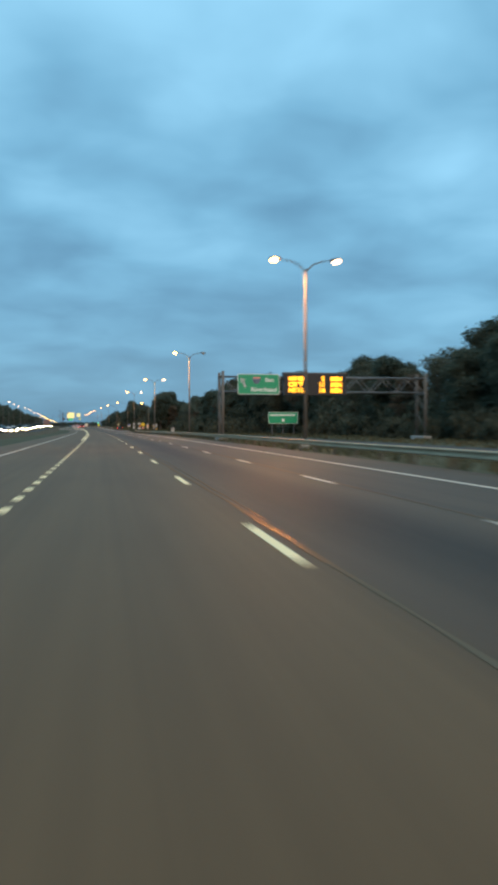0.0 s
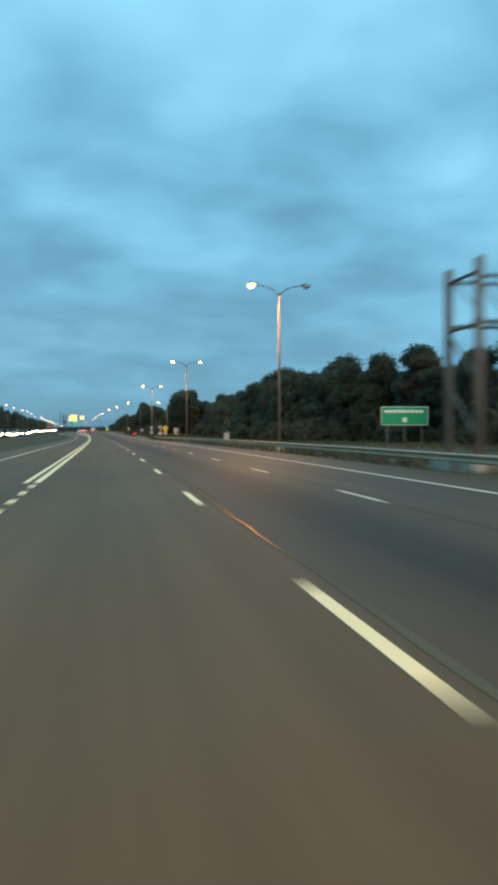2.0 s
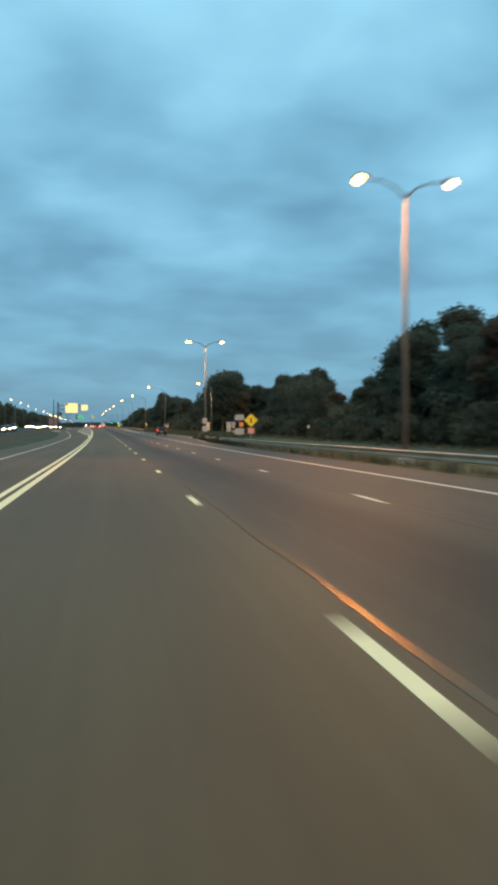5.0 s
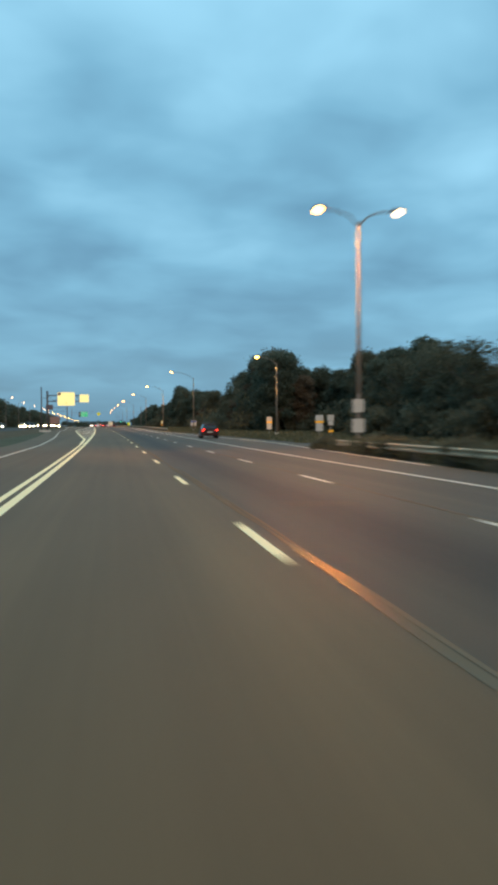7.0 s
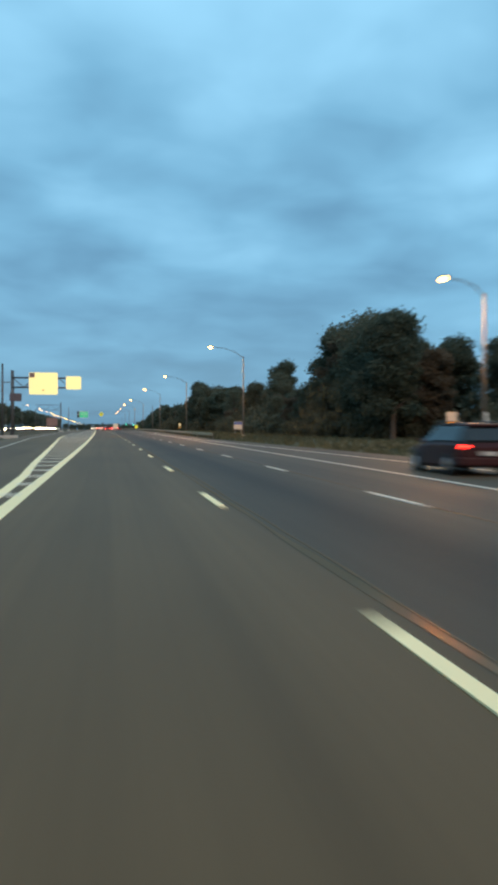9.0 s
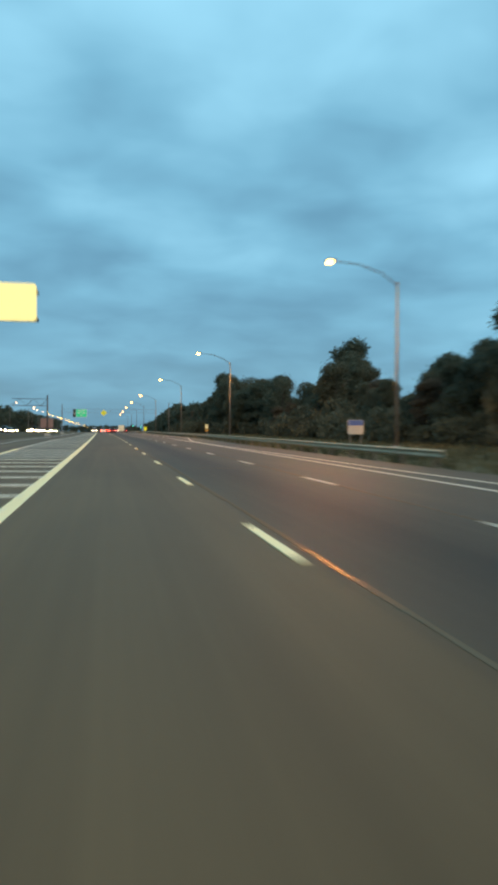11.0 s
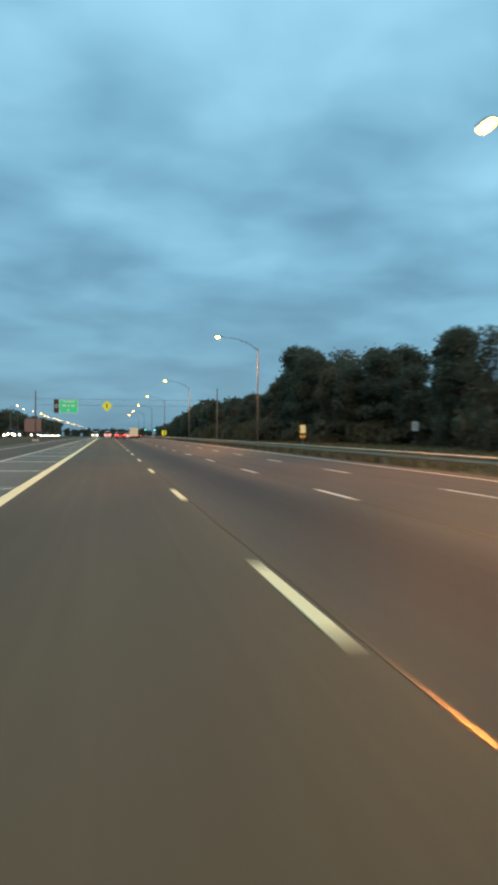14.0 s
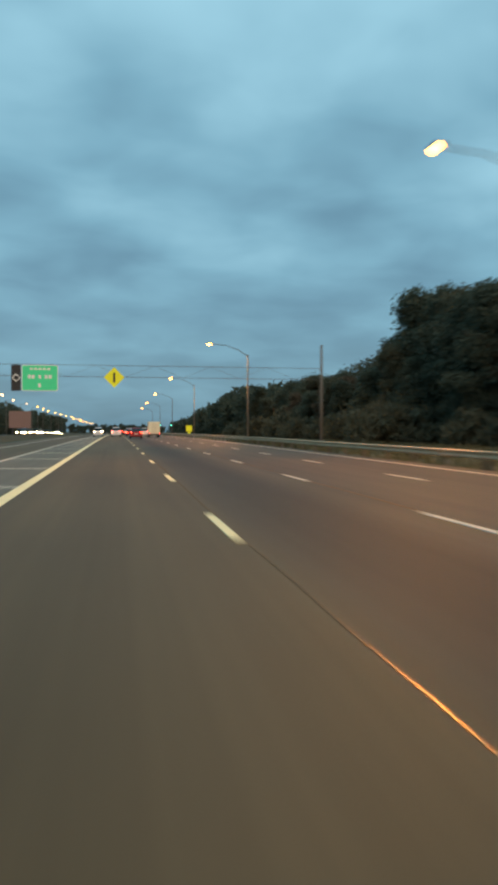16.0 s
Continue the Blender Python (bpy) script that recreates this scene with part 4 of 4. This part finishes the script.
queue2 = car(place(703, 0.3), CAR_WHITE, "white car ahead with lit tail lamps", 1.15, "cars ahead", rear=BRAKELIGHT)
car(place(702, -3.1), CAR_WHITE, "pale car ahead with bright white lamps", 1.1, "cars ahead", rear=HEADLIGHT)
for k, (s, u) in enumerate(((738, 3.6), (745, 7.1), (760, 0.0), (771, 3.7), (790, 7.2), (800, 0.1), (820, 3.6), (752, 3.5), (781, 0.1), (812, 7.0), (836, 0.2), (850, 7.2), (866, 3.6), (880, 0.1), (768, 10.7), (795, 10.5), (842, 10.6))):
    copy_thing((queue, queue2)[k % 2], place(s, u))

van = put("van", place(688, 6.9), "tall cream box van ahead on the road", "van", "cars ahead")
part("cargo_box", boxed(-1.02, 1.02, -3.0, 0.9, 0.62, 2.75, bevel=0.05), VAN_CREAM, van)
part("cab", loft([(0.9, 0.96, 0.90, 0.45, 2.15), (1.9, 0.96, 0.84, 0.42, 2.05), (2.6, 0.93, 0.80, 0.42, 1.25), (3.1, 0.86, 0.76, 0.45, 1.05)]), VAN_CREAM, van)
part("windscreen", boxed(-0.78, 0.78, 2.02, 2.08, 1.35, 1.95, bevel=0.02), CAR_GLASS, van, "dark windscreen")
part("bumper", boxed(-0.98, 0.98, -3.12, -2.98, 0.45, 0.60, bevel=0.02), DARK_STEEL, van)
for sx in (-1, 1):
    rear_door = part("rear_door", boxed(min(0.02 * sx, 0.96 * sx), max(0.02 * sx, 0.96 * sx), -3.03, -3.003, 0.70, 2.62, bevel=0.01), VAN_CREAM, van)
    part("door_bar", boxed(sx * 0.22 - 0.015, sx * 0.22 + 0.015, -3.06, -3.03, 0.80, 2.50), STEEL, rear_door)
    part("tail_light", boxed(sx * 0.90 - 0.05, sx * 0.90 + 0.05, -3.04, -3.02, 0.64, 0.69), TAILLIGHT, van, "small lit red tail lamp")
    for y in (-1.9, 2.0):
        wheel = part("wheel", tubed((sx * 0.72, y, 0.38), (sx * 0.98, y, 0.38), 0.38, 0.38, 16), RUBBER, van)
        part("rim", tubed((sx * 0.97, y, 0.38), (sx * 0.995, y, 0.38), 0.22, 0.20, 12), RIM, wheel)


# ---- trees ----
def leaf_cloud(seed, lobes, count, size, flat=0.75):
    """Many small leaf sprays round the lobes (x, y, z, radius), as one mesh."""
    r = np.random.RandomState(seed)
    lob = np.array(lobes)
    weight = lob[:, 3] ** 2
    pick = r.choice(len(lob), count, p=weight / weight.sum())
    d = r.normal(size=(count, 3))
    d /= np.linalg.norm(d, axis=1)[:, None]
    rad = lob[pick, 3] * (0.15 + 0.9 * r.rand(count) ** 0.5 + 0.13 * r.exponential(size=count))
    c = lob[pick, :3] + d * rad[:, None] * np.array([1, 1, flat])
    a = r.normal(size=(count, 3))
    a /= np.linalg.norm(a, axis=1)[:, None]
    b = np.cross(a, r.normal(size=(count, 3)))
    b /= np.linalg.norm(b, axis=1)[:, None]
    n = np.cross(a, b)
    sz = size * (0.6 + 0.8 * r.rand(count))[:, None]
    v = np.stack([c - a * sz, c + b * sz * 0.8 + n * sz * 0.2, c + a * sz - b * sz * 0.3], 1).reshape(-1, 3)
    f = np.arange(count * 3).reshape(-1, 3)
    return v, f


def crown_mesh(name, v, f, mat):
    me = bpy.data.meshes.new(name)
    me.from_pydata(v.tolist(), [], f.tolist())
    me.materials.append(mat)
    return me


def tree(m, seed, mat, label, conifer=False, low=0.06, count=24000):
    """A tree twelve metres high."""
    r = random.Random(seed)
    e = put("tree", m, label, "tree", "roadside trees")
    bm = bmesh.new()
    lean = r.uniform(-0.4, 0.4)
    bent(bm, [(0, 0, -0.4), (lean * 0.3, 0, 3.0), (lean, 0.2, 7.0), (lean * 1.2, 0, 10.2)], [0.26, 0.20, 0.12, 0.03], 8)
    for k in range(7):
        z = r.uniform(2.5, 8.0)
        a = r.uniform(0, 6.28)
        reach = r.uniform(1.6, 3.0)
        bent(bm, [(lean * z / 8, 0, z), (math.cos(a) * reach * 0.5, math.sin(a) * reach * 0.5, z + 0.9), (math.cos(a) * reach, math.sin(a) * reach, z + 2.2)], [0.08, 0.05, 0.02], 6)
    part("trunk", bm, BARK, e)
    lobes = []
    if conifer:
        for k in range(13):
            z = 1.8 + 10.0 * k / 12
            w = 2.6 * (1 - k / 13) + 0.35
            for j in range(3):
                a = r.uniform(0, 6.28)
                lobes.append((math.cos(a) * w * 0.5, math.sin(a) * w * 0.5, z, w * 0.55))
    else:
        for k in range(44):
            t = low + (1 - low) * k / 43
            w = 3.4 * math.sqrt(max(0.05, 1 - (2 * (t - 0.52)) ** 2)) * r.uniform(0.65, 1.15)
            a = r.uniform(0, 6.28)
            q = r.uniform(0.25, 1.0) * w * 0.75
            lobes.append((math.cos(a) * q, math.sin(a) * q, 12 * t * 0.93, r.uniform(0.40, 1.45)))
    v, f = leaf_cloud(seed, lobes, count, 0.165)
    part("crown", crown_mesh("crown", v, f, mat), None, e)
    return e


HIGH = table([(-50, 12), (80, 12), (100, 10.5), (133, 11.6), (160, 11), (190, 13.0), (246, 14.6), (266, 15.2), (272, 12), (278, 8.5), (300, 8.6), (313, 9.0), (327, 11.6), (345, 11), (364, 10.2), (386, 11.3),
              (398, 15), (414, 17.0), (433, 17.2), (438, 12.5), (446, 10.5), (460, 9.5), (468, 7.5), (480, 9.5), (492, 13.6), (503, 13.4), (512, 11), (522, 8.5), (540, 7.6), (552, 9), (562, 13.0), (582, 13.2), (600, 15.6), (632, 18.8), (641, 13.8), (656, 13), (698, 12), (766, 15.4), (863, 12), (1000, 9)])
TREES = [tree(place(-40, 40), 21, LEAF_A, "dense dark green broadleaf tree at the wood's edge"), tree(place(-48, 42), 22, LEAF_B, "dense olive broadleaf tree at the wood's edge"),
         tree(place(-56, 41), 23, LEAF_A, "tall dark green tree with an uneven crown", low=0.25), tree(place(-64, 43), 24, LEAF_C, "russet autumn tree at the wood's edge"),
         tree(place(-72, 40), 25, LEAF_B, "thin-crowned olive tree with gaps in its leaves", low=0.3, count=3000), tree(place(-80, 44), 26, LEAF_A, "dark conifer with a pointed top", conifer=True, count=9000)]
rng = random.Random(77)
EDGE = table([(-50, 42), (175, 42), (200, 34), (340, 36), (360, 42), (366, 43.6), (391, 43.6), (404, 34), (538, 35), (550, 42), (560, 44), (576, 44), (598, 34.5), (640, 34), (700, 34.5), (1060, 34)])


def plant(kind, s, u, height):
    m = place(s, u, -0.15, rng.uniform(0, 360)) @ Matrix.Diagonal((height / 12 * rng.uniform(1.0, 1.35),) * 2 + (height / 12, 1))
    copy_thing(TREES[kind], m)


def wood_height(s, u):
    return HIGH(s - 100 * (u - 38) / 38) * u / 38


s = -20.0
while s < 740:
    u = EDGE(s) + rng.uniform(0, 3.5)
    plant(rng.choice((0, 1, 2, 0, 3, 1, 4)), s, u, wood_height(s, u) * rng.uniform(0.66, 0.96))
    s += rng.uniform(4.2, 6.8)
s = -20.0
while s < 740:
    u = EDGE(s) + rng.uniform(7, 12)
    plant(rng.choice((0, 0, 1, 2, 2, 4)), s, u, wood_height(s, u) * rng.uniform(0.72, 1.0))
    s += rng.uniform(6.0, 9.0)
for kind, s, u, h in ((5, 507, 41.6, 15.0), (5, 509.5, 43.0, 13.4), (4, 542, 42.5, 11.8), (4, 546.5, 43.5, 12.0), (2, 538, 43.0, 10.4), (4, 660, 40.0, 13.0), (4, 668, 41.0, 13.4), (2, 434, 37.5, 17.6), (4, 428, 39.5, 19.0), (4, 419, 38.0, 18.8), (4, 411, 36.5, 17.4), (0, 371, 50.0, 14.2), (0, 379, 50.5, 14.4), (1, 388, 49.0, 15.2), (0, 363, 47.0, 13.4), (4, 342, 44, 13.2), (2, 543, 53.0, 20.5), (1, 184, 40.0, 12.6), (0, 178, 43.5, 13.2), (0, 191, 37.5, 11.8), (2, 396, 33.5, 15.0), (0, 404, 36.0, 15.8), (0, 641, 39.5, 19.4), (1, 646, 38.0, 13.8), (0, 632, 40.0, 18.4), (0, 560, 40.5, 13.6), (1, 566, 42.5, 14.2), (4, 549, 39.0, 13.0), (1, 624, 38.5, 16.8), (2, 617, 36.5, 15.2), (0, 609, 35.5, 14.6), (4, 319, 36.0, 10.8), (4, 310, 35.0, 10.0), (4, 328, 38.0, 10.9), (4, 300, 34.5, 9.6)):
    plant(kind, s, u, h)

# woods too far off to tell tree from tree: one mesh of leaf sprays
pieces, faces, start = [], [], 0
woods = [(s, EDGE(s) + rng.uniform(0, 10), HIGH(s) * rng.uniform(0.75, 1.0)) for s in np.arange(742, 1060, 2.4)]
woods += [(s, rng.uniform(-62, -45), rng.uniform(8.0, 15.0)) for s in np.arange(60, 1300, 3.0)]
woods += [(1150 + rng.uniform(0, 160), u, rng.uniform(5.5, 8)) for u in np.arange(-140, 170, 1.5)]
for k, (s, u, h) in enumerate(woods):
    lobes = [(rng.uniform(-0.22, 0.22) * h, rng.uniform(-0.22, 0.22) * h, h * t, h * rng.uniform(0.13, 0.19)) for t in (0.15, 0.3, 0.42, 0.55, 0.65, 0.75, 0.84)]
    v, f = leaf_cloud(500 + k, lobes, 640, 0.055 * h)
    p = at(s, u, -0.1)
    pieces.append(v + np.array([p.x, p.y, p.z]))
    faces.append(f + start)
    start += len(v)
far_woods = part("far_woods", crown_mesh("far_woods", np.concatenate(pieces), np.concatenate(faces), LEAF_A), None)
tagged(far_woods, "dark distant woods beyond the roads", "woods", kind="stuff")

# shrubs along the wood's foot
shrub = put("shrub", place(-90, 28), "low tangled roadside shrub", "shrub", "shrubs along the wood")
v, f = leaf_cloud(91, [(0, 0, 0.7, 1.1), (0.9, 0.4, 0.6, 0.9), (-0.9, -0.2, 0.8, 1.0), (0.2, -0.7, 1.5, 0.8), (-0.4, 0.6, 1.7, 0.7)], 900, 0.20)
part("leaves", crown_mesh("leaves", v, f, LEAF_B), None, shrub)
part("stems", bent(bmesh.new(), [(0, 0, -0.2), (0.2, 0.1, 0.8), (0.4, 0.2, 1.6)], [0.05, 0.035, 0.015], 6), BARK, shrub)
s = -15.0
while s < 780:
    k = rng.uniform(0.8, 1.7)
    copy_thing(shrub, place(s, EDGE(s) - rng.uniform(0.5, 3.5), -0.12, rng.uniform(0, 360)) @ Matrix.Diagonal((k, k, k * rng.uniform(0.8, 1.2), 1)))
    s += rng.uniform(3.8, 5.8)
s = -12.0
while s < 780:
    k = rng.uniform(1.6, 2.6)
    copy_thing(shrub, place(s, EDGE(s) + rng.uniform(0.5, 2.5), -0.15, rng.uniform(0, 360)) @ Matrix.Diagonal((k, k, k * rng.uniform(0.8, 1.2), 1)))
    s += rng.uniform(3.6, 5.2)

for s, u, k in ((623, 26.6, 1.6), (624, 28.4, 1.95), (626, 30.4, 2.0), (627, 32.4, 1.9), (622, 29.6, 1.4)):
    copy_thing(shrub, place(s, u, -0.15, 70 * u) @ Matrix.Diagonal((k, k, k, 1)))

# rough grass along the verge: upright blades in small tufts
r = np.random.RandomState(12)
n = 26000
ss, uu = r.uniform(-10, 640, n), r.uniform(0, 1, n) ** 1.3
lo = np.array([max(RIGHT_PAVED(s), RAIL_U(s)) + 0.45 for s in ss])
hi = np.array([EDGE(s) - 0.5 for s in ss])
uu = lo + uu * (hi - lo)
keep = ~((ss < 300) & (uu > 17.4) & (uu < 26.2)) & ~((ss > 176) & (ss < 300) & (uu > 13.5) & (uu < 26.2))
ss, uu = ss[keep], uu[keep]
verts = []
for s, u, k, a, b in zip(ss, uu, r.uniform(0.16, 0.50, len(ss)), r.uniform(0, 6.28, len(ss)), r.uniform(-0.12, 0.12, len(ss))):
    p = at(s, u, -0.11)
    w = 0.06 + 0.20 * k
    dx, dy = math.cos(a) * w, math.sin(a) * w
    verts += [(p.x - dx, p.y - dy, p.z), (p.x + dx, p.y + dy, p.z), (p.x + b + dx * 0.4, p.y + b, p.z + k)]
me = crown_mesh("verge_grass", np.array(verts), np.arange(len(verts)).reshape(-1, 3), GRASS)
tagged(part("verge_grass", me, None), "rough dull green grass along the road verge", "grass", kind="stuff")

# weeds round the end of the first guardrail
weed = put("weed_clump", place(268.0, 13.6), "tangled knee-high weeds by the guardrail's end", "weeds", "weeds by the rail")
v, f = leaf_cloud(63, [(0, 0, 0.25, 0.5), (0.5, 0.3, 0.3, 0.4), (-0.5, -0.2, 0.35, 0.45), (0.1, 0.5, 0.6, 0.35)], 700, 0.09)
part("leaves", crown_mesh("leaves", v, f, LEAF_B), None, weed)
part("stems", bent(bmesh.new(), [(0, 0, -0.2), (0.1, 0.05, 0.4), (0.2, 0.1, 0.9)], [0.02, 0.015, 0.008], 6), BARK, weed)
rng = random.Random(31)
for k in range(30):
    s = 241 + 1.5 * k + rng.uniform(-0.6, 0.6)
    m = rng.uniform(0.7, 1.4)
    copy_thing(weed, place(s, RAIL_U(s) + rng.uniform(0.45, 1.2), -0.1, rng.uniform(0, 360)) @ Matrix.Diagonal((m, m, m, 1)))
